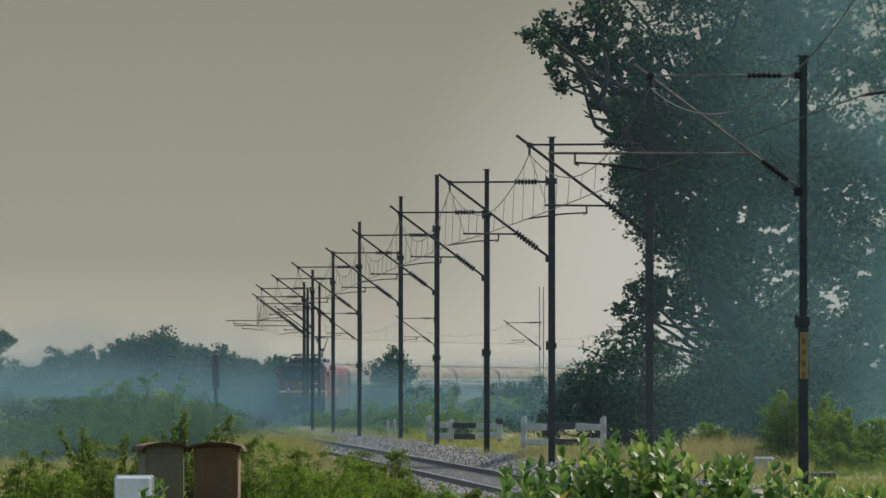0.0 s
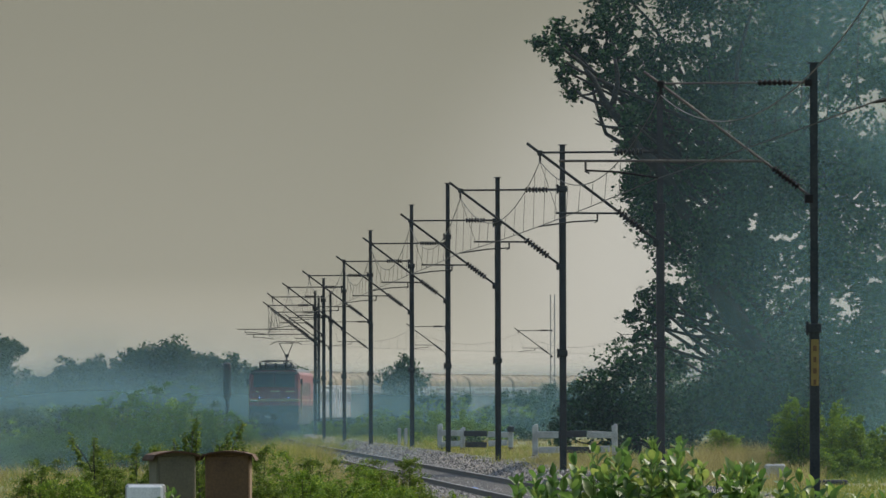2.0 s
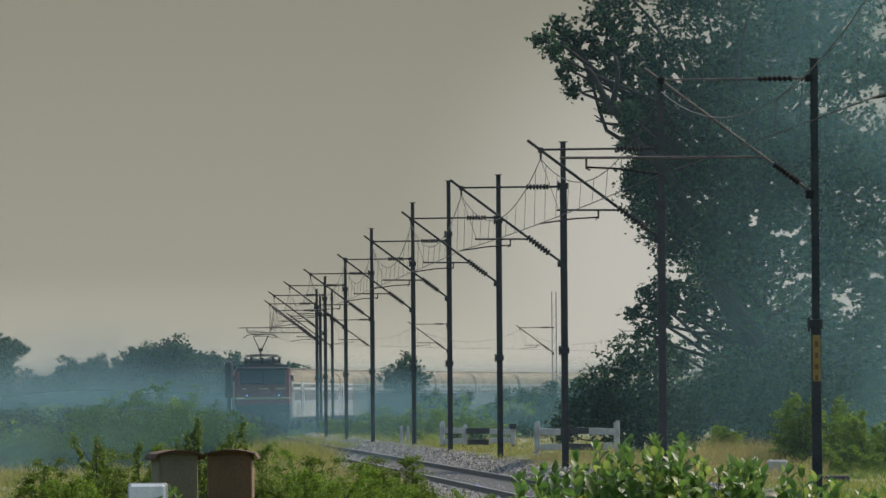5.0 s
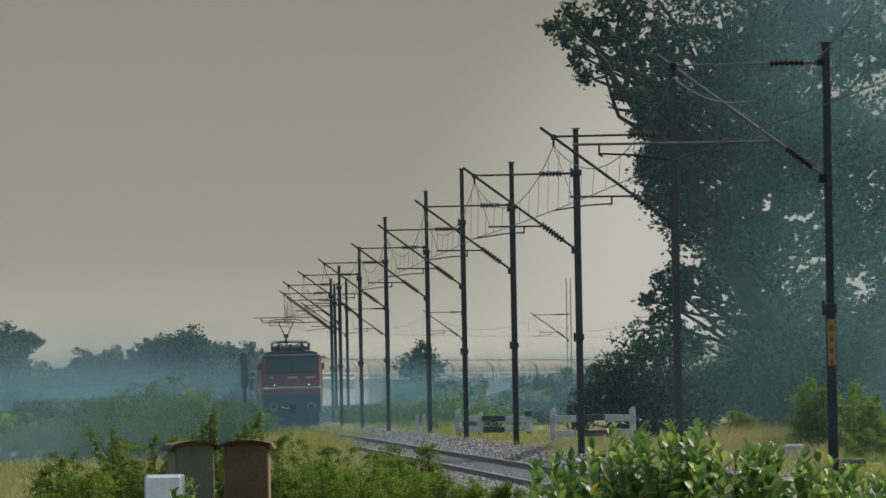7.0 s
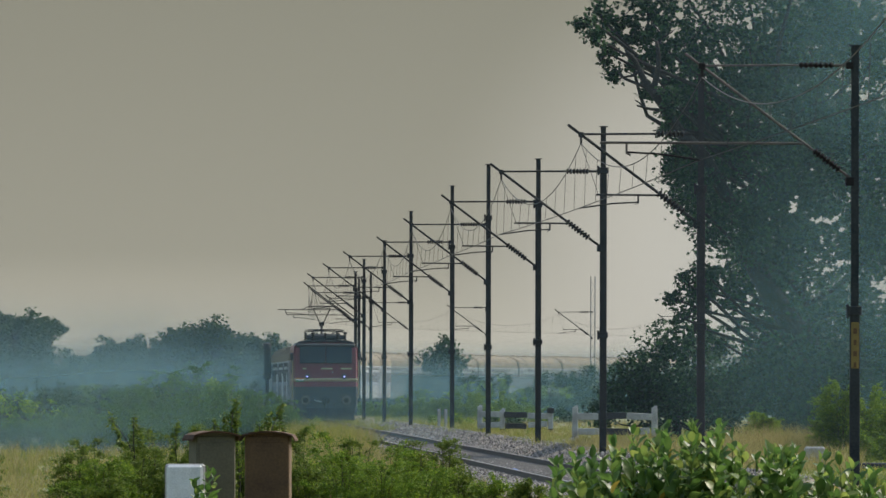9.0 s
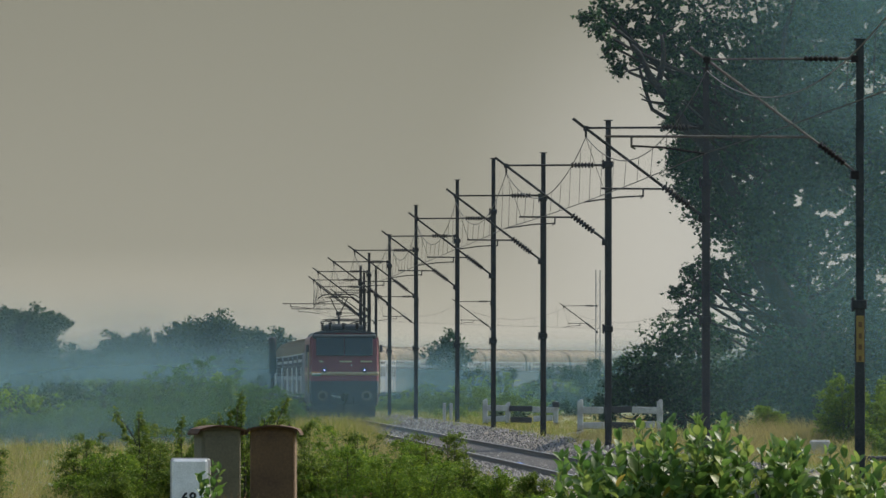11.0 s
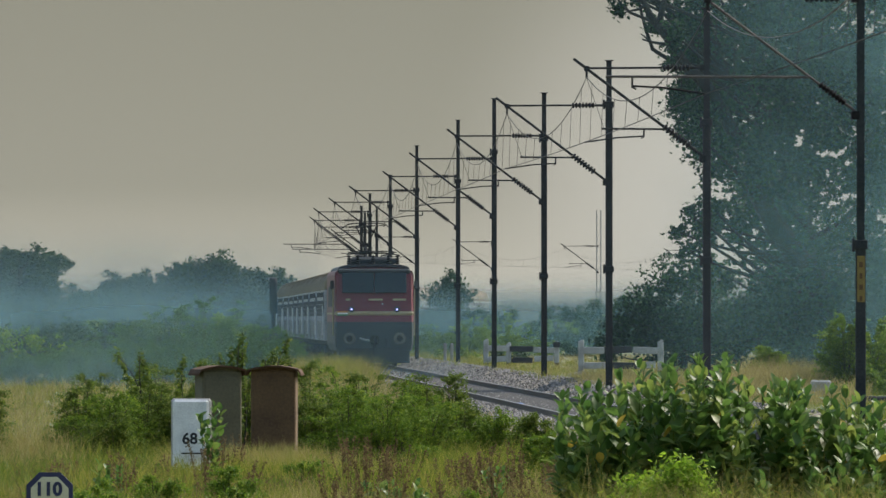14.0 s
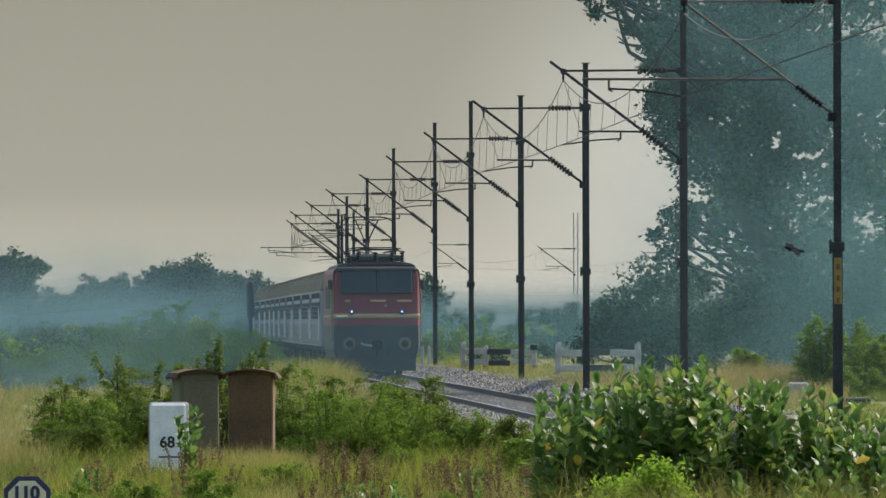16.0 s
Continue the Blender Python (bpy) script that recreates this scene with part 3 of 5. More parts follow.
def build_loco():
    ob = thing("electric_locomotive", (0, 765, 0), "red electric locomotive with cream band, dark skirt and lit headlights", "locomotive")
    L, W = 9.4, 1.54
    # body: rings from the raked nose to the tail
    rings = []
    for y, k in ((-L, 0.0), (-L + 0.10, 0.06), (-L + 0.32, 0.09), (L - 0.3, 0.09), (L, 0.0)):
        w = W - 0.09 + k
        rings.append([(x, y + (max(0, z - 2.75) * 0.30 if y < -L + 0.2 else 0), z) for x, z in section(w, 1.74, 3.5 + k, 3.82 + k)])
    body = part("body", Geo().loft(rings), M_RED, ob, "signal red body, dusty")
    part("roof", Geo().loft([[(x, y, z) for x, z in section(1.40, 3.72, 3.80, 4.02)] for y in (-L + 0.75, L - 0.5)]), M_LOCODARK, body, "dark grey roof")
    part("brow", Geo().box((0, -L + 0.36, 3.73), (2.84, 0.34, 0.2), 0.06), M_LOCODARK, body)
    rake = Matrix.Rotation(radians(-17), 3, "X")
    for x in (-0.635, 0.635):
        fr = part("windscreen", Geo().box((x, -L + 0.10, 3.28), (1.24, 0.05, 0.84), 0.04, rake), M_GLASS, body, "dark windscreen glass")
        part("wiper", Geo().tube([(x - 0.1, -L - 0.03, 2.9), (x + 0.22, -L + 0.05, 3.3)], 0.012, 5), M_BLACK, fr)
    part("band", Geo().box((0, 0.0, 2.08), (2 * W + 0.012, 2 * L + 0.03, 0.17), 0.06), M_BAND, body, "cream yellow band round the nose and sides")
    flag = part("flag_panel", Geo().box((-1.24, -L - 0.022, 2.08), (0.40, 0.012, 0.06), 0.002), M_WHITE, body, "small tricolour strip")
    part("saffron_strip", Geo().box((-1.24, -L - 0.022, 2.14), (0.40, 0.012, 0.06), 0.002), M_SAFFRON, flag)
    part("green_strip", Geo().box((-1.24, -L - 0.022, 2.02), (0.40, 0.012, 0.06), 0.002), M_GREENPAINT, flag)
    for x, w in ((-1.03, 0.18), (0.05, 0.55), (0.98, 0.52)):
        part("marking", Geo().box((x, -L - 0.008, 2.62), (w, 0.014, 0.075), 0.003), M_BAND, body, "pale painted lettering bar")
    for x in (-0.89, 0.89):
        h = part("headlight_housing", Geo().tube([(x, -L + 0.02, 2.24), (x, -L - 0.05, 2.24)], [0.12, 0.11], 16), M_LOCODARK, body)
        part("headlight", Geo().tube([(x, -L - 0.04, 2.24), (x, -L - 0.058, 2.24)], 0.036, 12), M_LAMP, h, "lit bluish headlight")
    part("marker_light", Geo().tube([(0.32, -L + 0.01, 2.45), (0.32, -L - 0.03, 2.45)], 0.04, 10), M_GALV, body)
    for x in (-W - 0.1, W + 0.1):
        part("mirror", Geo().box((x, -L + 0.75, 3.2), (0.14, 0.12, 0.34), 0.03), M_BLACK, body)
    for s in (-1, 1):
        for i in range(5):
            part("side_grille", Geo().box((s * (W + 0.004), -5.0 + i * 2.4, 2.75), (0.02, 1.5, 0.8), 0.008), M_LOCODARK, body)
        d = part("cab_door", Geo().box((s * (W + 0.004), -7.7, 2.6), (0.022, 0.7, 1.6), 0.008), M_RED, body)
        part("handrail", Geo().tube([(s * (W + 0.05), -7.25, 1.7), (s * (W + 0.05), -7.25, 3.1)], 0.02, 6), M_STEEL, d)
        part("handrail", Geo().tube([(s * (W + 0.05), -8.15, 1.2), (s * (W + 0.05), -8.15, 3.1)], 0.035, 6), M_BAND, d, "cream grab rail")
    sk = part("skirt", Geo().loft([[(x, y, z) for x, z in ((-w + 0.08, 0.62), (w - 0.08, 0.62), (w, 0.9), (w, 1.75), (-w, 1.75), (-w, 0.9))] for y, w in ((-L - 0.005, 1.47), (-L + 0.15, 1.53), (L - 0.15, 1.53), (L, 1.47))]), M_LOCODARK, ob, "dark blue-grey lower body")
    for x in (-0.98, 0.98):
        b = part("buffer", Geo().tube([(x, -L, 1.1), (x, -L - 0.3, 1.1)], 0.11, 14).tube([(x, -L - 0.3, 1.1), (x, -L - 0.36, 1.1), (x, -L - 0.38, 1.1)], [0.23, 0.24, 0.2], 20), M_STEEL, sk)
        part("buffer_face", Geo().tube([(x, -L - 0.375, 1.1), (x, -L - 0.39, 1.1)], [0.235, 0.22], 18), M_PIPE, b, "worn grey buffer face")
        part("buffer_centre", Geo().tube([(x, -L - 0.385, 1.1), (x, -L - 0.394, 1.1)], [0.13, 0.12], 18), M_STEEL, b)
    part("coupler", Geo().box((0, -L - 0.16, 1.05), (0.34, 0.36, 0.34), 0.06).tube([(0, -L - 0.3, 1.2), (0, -L - 0.36, 0.7)], 0.05, 8), M_STEEL, sk)
    part("brake_hose", Geo().tube([(-0.55, -L - 0.02, 1.12), (-0.5, -L - 0.14, 1.08), (-0.15, -L - 0.12, 1.02)], 0.04, 7), M_GALV, sk, "pale brake hose")
    part("brake_hose", Geo().tube([(0.45, -L - 0.02, 1.1), (0.45, -L - 0.14, 0.9), (0.4, -L - 0.12, 0.65)], 0.035, 7), M_BLACK, sk)
    part("cowcatcher", Geo().loft([[(x, -L + 0.05 + (0.3 if k else 0) - 0.28 * (1 - abs(x) / 1.5), z) for x in (-1.38, -0.7, 0, 0.7, 1.38)] + [(x, -L + 0.35, z) for x in (1.38, -1.38)] for k, z in ((0, 0.72), (1, 0.14))]), M_LOCODARK, sk)
    for y in (-5.6, 5.6):
        bogie(ob, y, 3.6)
    part("underframe_box", Geo().box((0, 0, 0.7), (2.5, 5.2, 0.7), 0.05), M_UNDER, ob)
    # roof gear
    gear = part("roof_gear", Geo().box((0, -6.2, 4.14), (1.9, 1.6, 0.22), 0.05).box((0, -3.6, 4.16), (1.6, 2.6, 0.30), 0.06).box((0, 1.0, 4.14), (1.7, 3.4, 0.26), 0.06), M_LOCODARK, ob)
    for x in (-0.95, -0.6, 0.0, 0.6, 0.95):
        part("roof_insulator", insulator((x, -7.3, 4.0), (x, -7.3, 4.36), 0.09, 4), M_INSUL, gear)
    part("bus_bar", Geo().tube([(-1.05, -7.3, 4.38), (-0.5, -7.3, 4.47), (0.5, -7.3, 4.45), (1.05, -7.3, 4.36)], 0.025, 6), M_STEEL, gear)
    part("folded_pantograph", Geo().tube([(-0.8, -7.0, 4.44), (0.8, -7.0, 4.44)], 0.03, 6).tube([(-0.8, -7.0, 4.44), (-0.35, -5.0, 4.34)], 0.03, 6).tube([(0.8, -7.0, 4.44), (0.35, -5.0, 4.34)], 0.03, 6).tube([(-0.95, -5.9, 4.48), (-0.6, -5.9, 4.52), (0.6, -5.9, 4.52), (0.95, -5.9, 4.48)], 0.025, 6), M_STEEL, ob)
    py = 6.3
    pan = part("raised_pantograph", Geo().box((0, py, 4.18), (0.9, 0.5, 0.14), 0.03).tube([(0, py, 4.2), (0, py + 0.9, 4.82)], 0.06, 8).box((0, py + 0.9, 4.85), (0.26, 0.14, 0.18), 0.03), M_STEEL, ob)
    for s in (-1, 1):
        part("upper_arm", Geo().tube([(s * 0.06, py + 0.9, 4.85), (s * 0.42, py, 5.62)], 0.026, 7), M_STEEL, pan)
    part("collector_head", Geo().tube([(-0.98, py, 5.52), (-0.75, py, 5.68), (-0.5, py, 5.72), (0.5, py, 5.72), (0.75, py, 5.68), (0.98, py, 5.52)], 0.024, 7).tube([(-0.5, py + 0.3, 5.72), (0.5, py + 0.3, 5.72)], 0.022, 7).tube([(-0.42, py, 5.62), (0.42, py, 5.62)], 0.02, 6), M_STEEL, pan)
    return ob


def build_coach():
    ob = thing("passenger_coach", (0, 790, 0), "pale grey passenger coach with dusty tan roof and barred windows", "railway coach", "coaches of the train")
    L, W = 10.7, 1.62
    body = part("body", Geo().loft([[(x, y, z) for x, z in ((-W, 0.98), (W, 0.98), (W, 3.06), (-W, 3.06))] for y in (-L, L)]), M_COACH, ob)
    part("roof", Geo().loft([[(x, y, z) for x, z in section(W + 0.02 - k, 3.04, 3.08, 3.92 - k)] for y, k in ((-L - 0.02, 0.10), (-L + 0.15, 0.0), (L - 0.15, 0.0), (L + 0.02, 0.10))]), M_ROOF, ob, "dusty tan arched roof", smooth=False)
    for i in range(7):
        y = -8.7 + i * 2.9
        part("roof_vent", Geo().box((0.45 if i % 2 else -0.45, y, 3.90), (0.34, 0.5, 0.16), 0.05), M_ROOF, ob)
        part("roof_rib", Geo().loft([[(x, y + 1.4 + d, z) for x, z in section(W + 0.03, 3.06, 3.1, 3.935)] for d in (-0.03, 0.03)]), M_ROOF, ob)
    for s in (-1, 1):
        part("window_band", Geo().box((s * (W + 0.002), 0, 2.22), (0.02, 17.6, 0.86), 0.005), M_COACHBLUE, body, "grey-blue band at the windows")
        for i in range(11):
            y = -7.7 + i * 1.54
            w = part("window", Geo().box((s * (W + 0.012), y, 2.3), (0.024, 0.95, 0.62), 0.008), M_UNDER, body, "dark barred window")
            for k in range(3):
                part("window_bar", Geo().tube([(s * (W + 0.03), y - 0.47, 2.12 + 0.17 * k), (s * (W + 0.03), y + 0.47, 2.12 + 0.17 * k)], 0.012, 4), M_GALV, w)
            part("upper_pane", Geo().box((s * (W + 0.012), y, 2.86), (0.024, 0.62, 0.2), 0.006), M_UNDER, body)
        for y in (-9.6, 9.6):
            d = part("coach_door", Geo().box((s * (W + 0.004), y, 2.02), (0.03, 0.8, 1.95), 0.01), M_COACHBLUE, body)
            part("door_window", Geo().box((s * (W + 0.018), y, 2.5), (0.03, 0.5, 0.6), 0.008), M_UNDER, d)
            part("grab_rail", Geo().tube([(s * (W + 0.06), y + 0.5, 1.2), (s * (W + 0.06), y + 0.5, 2.4)], 0.018, 5), M_WHITE, d)
            part("footstep", Geo().box((s * 1.45, y, 0.72), (0.3, 0.8, 0.05), 0.01), M_UNDER, d)
        for i in range(12):
            part("panel_seam", Geo().box((s * (W + 0.003), -8.5 + i * 1.54, 1.4), (0.012, 0.03, 0.8), 0.002), M_UNDER, body)
    for s in (-1, 1):
        part("gangway", Geo().box((0, s * (L + 0.22), 2.1), (1.1, 0.46, 2.1), 0.05), M_UNDER, body, "dark bellows gangway")
        for x in (-0.98, 0.98):
            part("buffer", Geo().tube([(x, s * L, 1.1), (x, s * (L + 0.42), 1.1)], 0.15, 10), M_UNDER, body)
        bogie(ob, s * 7.4, 2.9)
    part("underframe", Geo().box((0, 0, 0.88), (2.7, 2 * L, 0.22), 0.03).box((0.6, 1.5, 0.55), (1.0, 3.2, 0.55), 0.05).box((-0.7, -2.2, 0.55), (0.9, 2.4, 0.5), 0.05), M_UNDER, ob)
    return ob


LOCO = build_loco()
COACH = build_coach()
COACHES = [COACH] + [copy_thing(COACH, pose(0, 800 + 22 * i, 0)) for i in range(15)]


# ---- wayside things ----
def location_box(at, w, h, steel, turn=0.0, label=""):
    """Sheet-steel equipment cabinet with a hipped, overhanging lid."""
    ob = thing("equipment_cabinet", at, label, "trackside cabinet", "cabinets beside the track", turn)
    body = part("body", Geo().box((0, 0, h / 2), (w, 0.55, h), 0.02), steel, ob)
    arch = [(w * 0.63 * k, h + 0.075 * (1 - k * k) - (0.05 if abs(k) > 0.95 else 0.0)) for k in (-1, -0.9, -0.6, -0.2, 0.2, 0.6, 0.9, 1)]
    part("roof", Geo().loft([[(x, y, z) for x, z in arch] + [(x, y, z - 0.03) for x, z in arch[::-1]] for y in (-0.37, 0.37)]), M_LID, ob, "rusty overhanging arched lid")
    part("gable", Geo().loft([[(x * 0.79, y, z - 0.012) for x, z in arch[1:-1]] + [(w * 0.44, y, h - 0.06), (-w * 0.44, y, h - 0.06)] for y in (-0.265, 0.265)]), steel, ob)
    d = part("door", Geo().box((0, -0.277, h * 0.5), (w * 0.86, 0.014, h * 0.86), 0.005), steel, body)
    part("plinth", Geo().box((0, 0, -0.18), (w * 1.15, 0.7, 0.36), 0.02), M_CONCRETE, ob)
    return ob


def writing(name, text, size, at, material, parent, deep=0.006, bold=0.025):
    cu = bpy.data.curves.new(name, "FONT")
    cu.body, cu.size, cu.extrude, cu.offset = text, size, deep, size * bold
    cu.align_x, cu.align_y = "CENTER", "CENTER"
    tmp = new(name, cu)
    me = bpy.data.meshes.new_from_object(tmp.evaluated_get(bpy.context.evaluated_depsgraph_get()))
    bpy.data.objects.remove(tmp)
    me.materials.clear()
    me.materials.append(material)
    ob = part(name, me, material, parent)
    ob.matrix_basis = pose(*at, 90)
    return ob


def kilometre_post(at, w, h):
    ob = thing("kilometre_post", at, "dirty white kilometre board with black figures 68", "kilometre post", turn=-6)
    b = part("board", Geo().box((0, 0, h / 2), (w, 0.12, h), 0.035), M_WHITE, ob)
    part("rim", Geo().box((0, 0.02, h / 2), (w + 0.05, 0.09, h + 0.03), 0.03), M_CONCRETE, ob, "grey concrete rim")
    writing("numeral", "68", 0.215, (-0.01, -0.062, h * 0.53), M_BLACK, b)
    part("line", Geo().box((0.02, -0.062, h * 0.36), (w * 0.6, 0.01, 0.022), 0.003), M_BLACK, b)
    return ob


def speed_board(at, w):
    ob = thing("speed_board", at, "pale yellow speed board with navy border and figures 110", "speed sign")
    def octagon(r, c):
        return [(-r, -r * 1.1), (r, -r * 1.1), (r, r - c), (r - c, r), (-r + c, r), (-r, r - c)]
    back = part("border", Geo().loft([[(x, y, z) for x, z in octagon(w / 2, w * 0.27)] for y in (-0.02, 0.02)]), M_NAVY, ob)
    part("face", Geo().loft([[(x, y, z) for x, z in octagon(w / 2 - 0.042, w * 0.24)] for y in (-0.026, -0.019)]), M_CREAM, back, "pale yellow face")
    writing("numeral", "110", w * 0.39, (-0.012, -0.03, w * 0.13), M_NAVY, back, bold=0.045)
    part("post", Geo().box((0, 0.04, -0.62), (0.08, 0.05, 1.5), 0.01), M_STEEL, ob)
    return ob


location_box((-4.29, 180, -0.2), 0.61, 1.41, M_OLIVE, 14, "faded grey-brown steel cabinet with rusty lid in the bushes")
location_box((-3.40, 178, -0.2), 0.67, 1.42, M_RUST, -3, "rusty brown steel cabinet with overhanging lid in grass")
kilometre_post((-4.31, 165, -0.3), 0.51, 0.87 + 0.3)
speed_board((-4.26, 112, 0.325), 0.44)


def crossing_fence(y, posts, boards, label):
    """Painted posts (across, height) and loose boards (from, to, height, dark, tilt)."""
    mid = (posts[0][0] + posts[-1][0]) / 2
    ob = thing("crossing_fence", (mid, y, 0.0), label, "fence", "fences at the crossing")
    for x, h in posts:
        p = part("post", Geo().box((x - mid, 0, h / 2), (0.19, 0.17, h), 0.02).box((x - mid + 0.03, 0, h + 0.02), (0.12, 0.15, 0.06), 0.02), M_FENCE, ob, "white post with black foot")
        part("post_foot", Geo().box((x - mid, 0, 0.14), (0.2, 0.18, 0.44), 0.02), M_BLACK, p)
    for a, b, z, dark, tilt in boards:
        part("board", Geo().box(((a + b) / 2 - mid, -0.12, z), (b - a - 0.015, 0.05, 0.21), 0.012, Matrix.Rotation(radians(tilt), 3, "Y")), M_BLACK if dark else M_FENCE, ob)
    return ob


crossing_fence(440, [(-0.56, 1.18), (0.28, 1.05), (2.06, 1.08)],
               [(-0.52, 0.28, 0.88, 0, 1), (-0.52, 0.26, 0.48, 0, -2), (0.32, 1.2, 0.86, 1, 0), (0.36, 1.18, 0.44, 1, 1), (1.2, 2.0, 0.82, 0, 2), (1.22, 1.95, 0.5, 0, -3), (1.92, 2.2, 1.02, 1, 4)],
               "weathered black and white crossing fence with broken boards")
crossing_fence(375, [(2.53, 1.27), (5.04, 1.27)],
               [(2.6, 3.27, 0.98, 0, 1), (3.27, 4.16, 1.0, 1, -1), (4.16, 4.98, 0.98, 0, 2), (2.62, 3.3, 0.5, 0, 0), (3.32, 4.3, 0.5, 1, 1), (4.3, 4.9, 0.52, 0, -2)],
               "weathered black and white crossing fence beside a mast")
for px in (-1.97, -2.24):
    stub = thing("track_marker", (px, 475, 0.12), "short white marker post beside the track", "marker post", "marker posts")
    part("post", Geo().box((0, 0, 0.42), (0.12, 0.12, 0.9), 0.02), M_CONCRETE, stub)
marker = thing("boundary_stone", (7.06, 262, 0.1), "small whitewashed boundary stone in the grass", "marker stone")
part("block", Geo().box((0, 0, 0.23), (0.46, 0.3, 0.60), 0.04), M_FENCE, marker)
rail_pile = thing("stacked_rail", (7.84, 250, 0.10), "short dark length of rail on two blocks", "steel rail")
part("rail", Geo().box((0, 0, 0.16), (0.86, 0.14, 0.19), 0.03), M_BLACK, rail_pile)
for s in (-0.28, 0.28):
    part("block", Geo().box((s, 0, -0.12), (0.16, 0.3, 0.38), 0.02), M_CONCRETE, rail_pile)
fallen = thing("fallen_board", (2.13, 370, 0.12), "fallen grey concrete slab on the ballast shoulder", "concrete slab")
part("slab", Geo().box((0, 0, 0.08), (1.0, 0.3, 0.14), 0.02, Matrix.Rotation(radians(-12), 3, "Y")), M_CONCRETE, fallen)


scrap = thing("plastic_scrap", (0.41, 271, -0.02), "crumpled blue plastic scrap lying between the rails", "litter")
part("sheet", Geo().loft([[(0.16 * math.cos(a) * k, 0.12 * math.sin(a) * k, z + 0.02 * math.sin(5 * a)) for a in [i * math.pi / 5 for i in range(10)]] for k, z in ((1.0, 0.0), (0.8, 0.06), (0.35, 0.09))]), M_BLUE, scrap)


def signal_post(at, top):
    ob = thing("railway_signal", at, "dark railway signal post seen from the side", "railway signal")
    part("post", Geo().tube([(0, 0, -0.3), (0, 0, top - 0.2)], 0.10, 12), M_STEEL, ob)
    part("lamp_case", Geo().box((0, 0, top - 0.9), (0.42, 0.3, 1.9), 0.08), M_BLACK, ob)
    part("hood", Geo().tube([(0, 0, top - 0.1), (0, 0, top + 0.14), (0, 0, top + 0.2)], [0.2, 0.2, 0.1], 12), M_BLACK, ob)
    return ob


signal_post((-12.57, 655, 0), 4.06)


# ---- trees ----
def clumps_at(y, rows, seed, deep=2.0):
    """Balls of foliage (across, height, radius), spread a little in depth."""
    rng = random.Random(seed)
    return [(x, y + rng.uniform(-deep, deep), z, r) for x, z, r in rows]


BIG = [(3.0, 12.3, 0.5), (3.5, 11.9, 0.6), (4.3, 12.5, 1.0), (5.4, 11.6, 1.2), (5.3, 9.8, 0.6), (5.1, 8.1, 0.6), (5.4, 7.2, 0.55), (6.1, 6.2, 0.75),
       (6.5, 8.3, 1.5), (7.0, 10.6, 1.8), (8.6, 11.7, 2.0), (10.4, 12.0, 1.8), (12.0, 11.3, 1.4), (8.1, 9.0, 2.0), (10.0, 9.0, 2.2), (12.0, 8.3, 1.7),
       (7.3, 6.4, 1.1), (8.9, 6.4, 1.9), (10.7, 6.0, 1.7), (12.3, 4.9, 1.4), (7.2, 4.1, 0.8), (5.9, 5.1, 0.35), (8.6, 3.9, 1.6), (10.4, 3.2, 1.7),
       (12.0, 2.9, 1.6), (8.0, 2.3, 1.3), (9.7, 1.7, 1.3), (7.0, 13.6, 1.6), (9.5, 14.2, 2.0), (12.0, 14.2, 1.3), (4.6, 13.8, 1.0), (13.8, 9.5, 1.6), (13.8, 5.5, 2.2), (6.4, 3.2, 0.5), (3.9, 11.0, 0.35), (4.5, 10.3, 0.4), (5.0, 9.2, 0.4), (6.6, 5.2, 0.9), (7.6, 5.0, 1.1), (6.2, 6.9, 0.9), (5.7, 9.0, 0.8), (5.6, 10.4, 0.8), (4.6, 11.6, 0.6), (5.6, 8.0, 0.7), (2.5, 12.1, 0.34), (2.8, 11.7, 0.36), (3.15, 11.3, 0.36), (3.4, 10.85, 0.32), (4.9, 9.9, 0.45), (4.7, 9.1, 0.3),
       (5.0, 4.4, 0.4), (5.4, 4.8, 0.42), (5.6, 4.2, 0.45), (6.0, 4.6, 0.5), (5.2, 3.9, 0.4), (6.4, 4.2, 0.5), (6.9, 4.6, 0.5)]
# thin places in the crown, where the sky comes through: across, height, radius, how thin
GAPS = [(3.2, 12.0, 1.0, 0.55), (6.4, 4.2, 0.55, 0.85), (7.55, 4.45, 0.6, 1.0), (6.9, 3.75, 0.5, 0.8), (11.1, 4.6, 0.6, 0.95), (8.2, 7.05, 0.35, 0.7), (9.35, 6.35, 0.5, 0.8), (9.6, 5.3, 0.4, 0.6),
        (11.5, 10.4, 0.8, 0.9), (12.2, 10.3, 0.7, 0.8), (10.0, 10.4, 0.7, 0.7), (10.6, 12.2, 0.9, 0.65), (11.8, 12.1, 0.8, 0.7), (7.4, 12.3, 0.7, 0.65), (5.0, 11.9, 0.9, 0.7),
        (4.4, 12.2, 0.7, 0.7), (6.3, 11.0, 0.6, 0.65), (8.7, 11.7, 0.5, 0.6), (10.1, 9.0, 0.4, 0.6), (11.8, 7.9, 0.4, 0.65), (12.2, 2.9, 0.5, 0.7), (11.9, 5.6, 0.5, 0.7),
        (6.1, 5.6, 0.45, 0.8), (5.0, 3.8, 0.7, 0.5), (8.9, 8.1, 0.35, 0.5), (7.0, 9.3, 0.4, 0.45), (12.9, 7.0, 0.7, 0.6), (12.8, 9.2, 0.6, 0.6)]
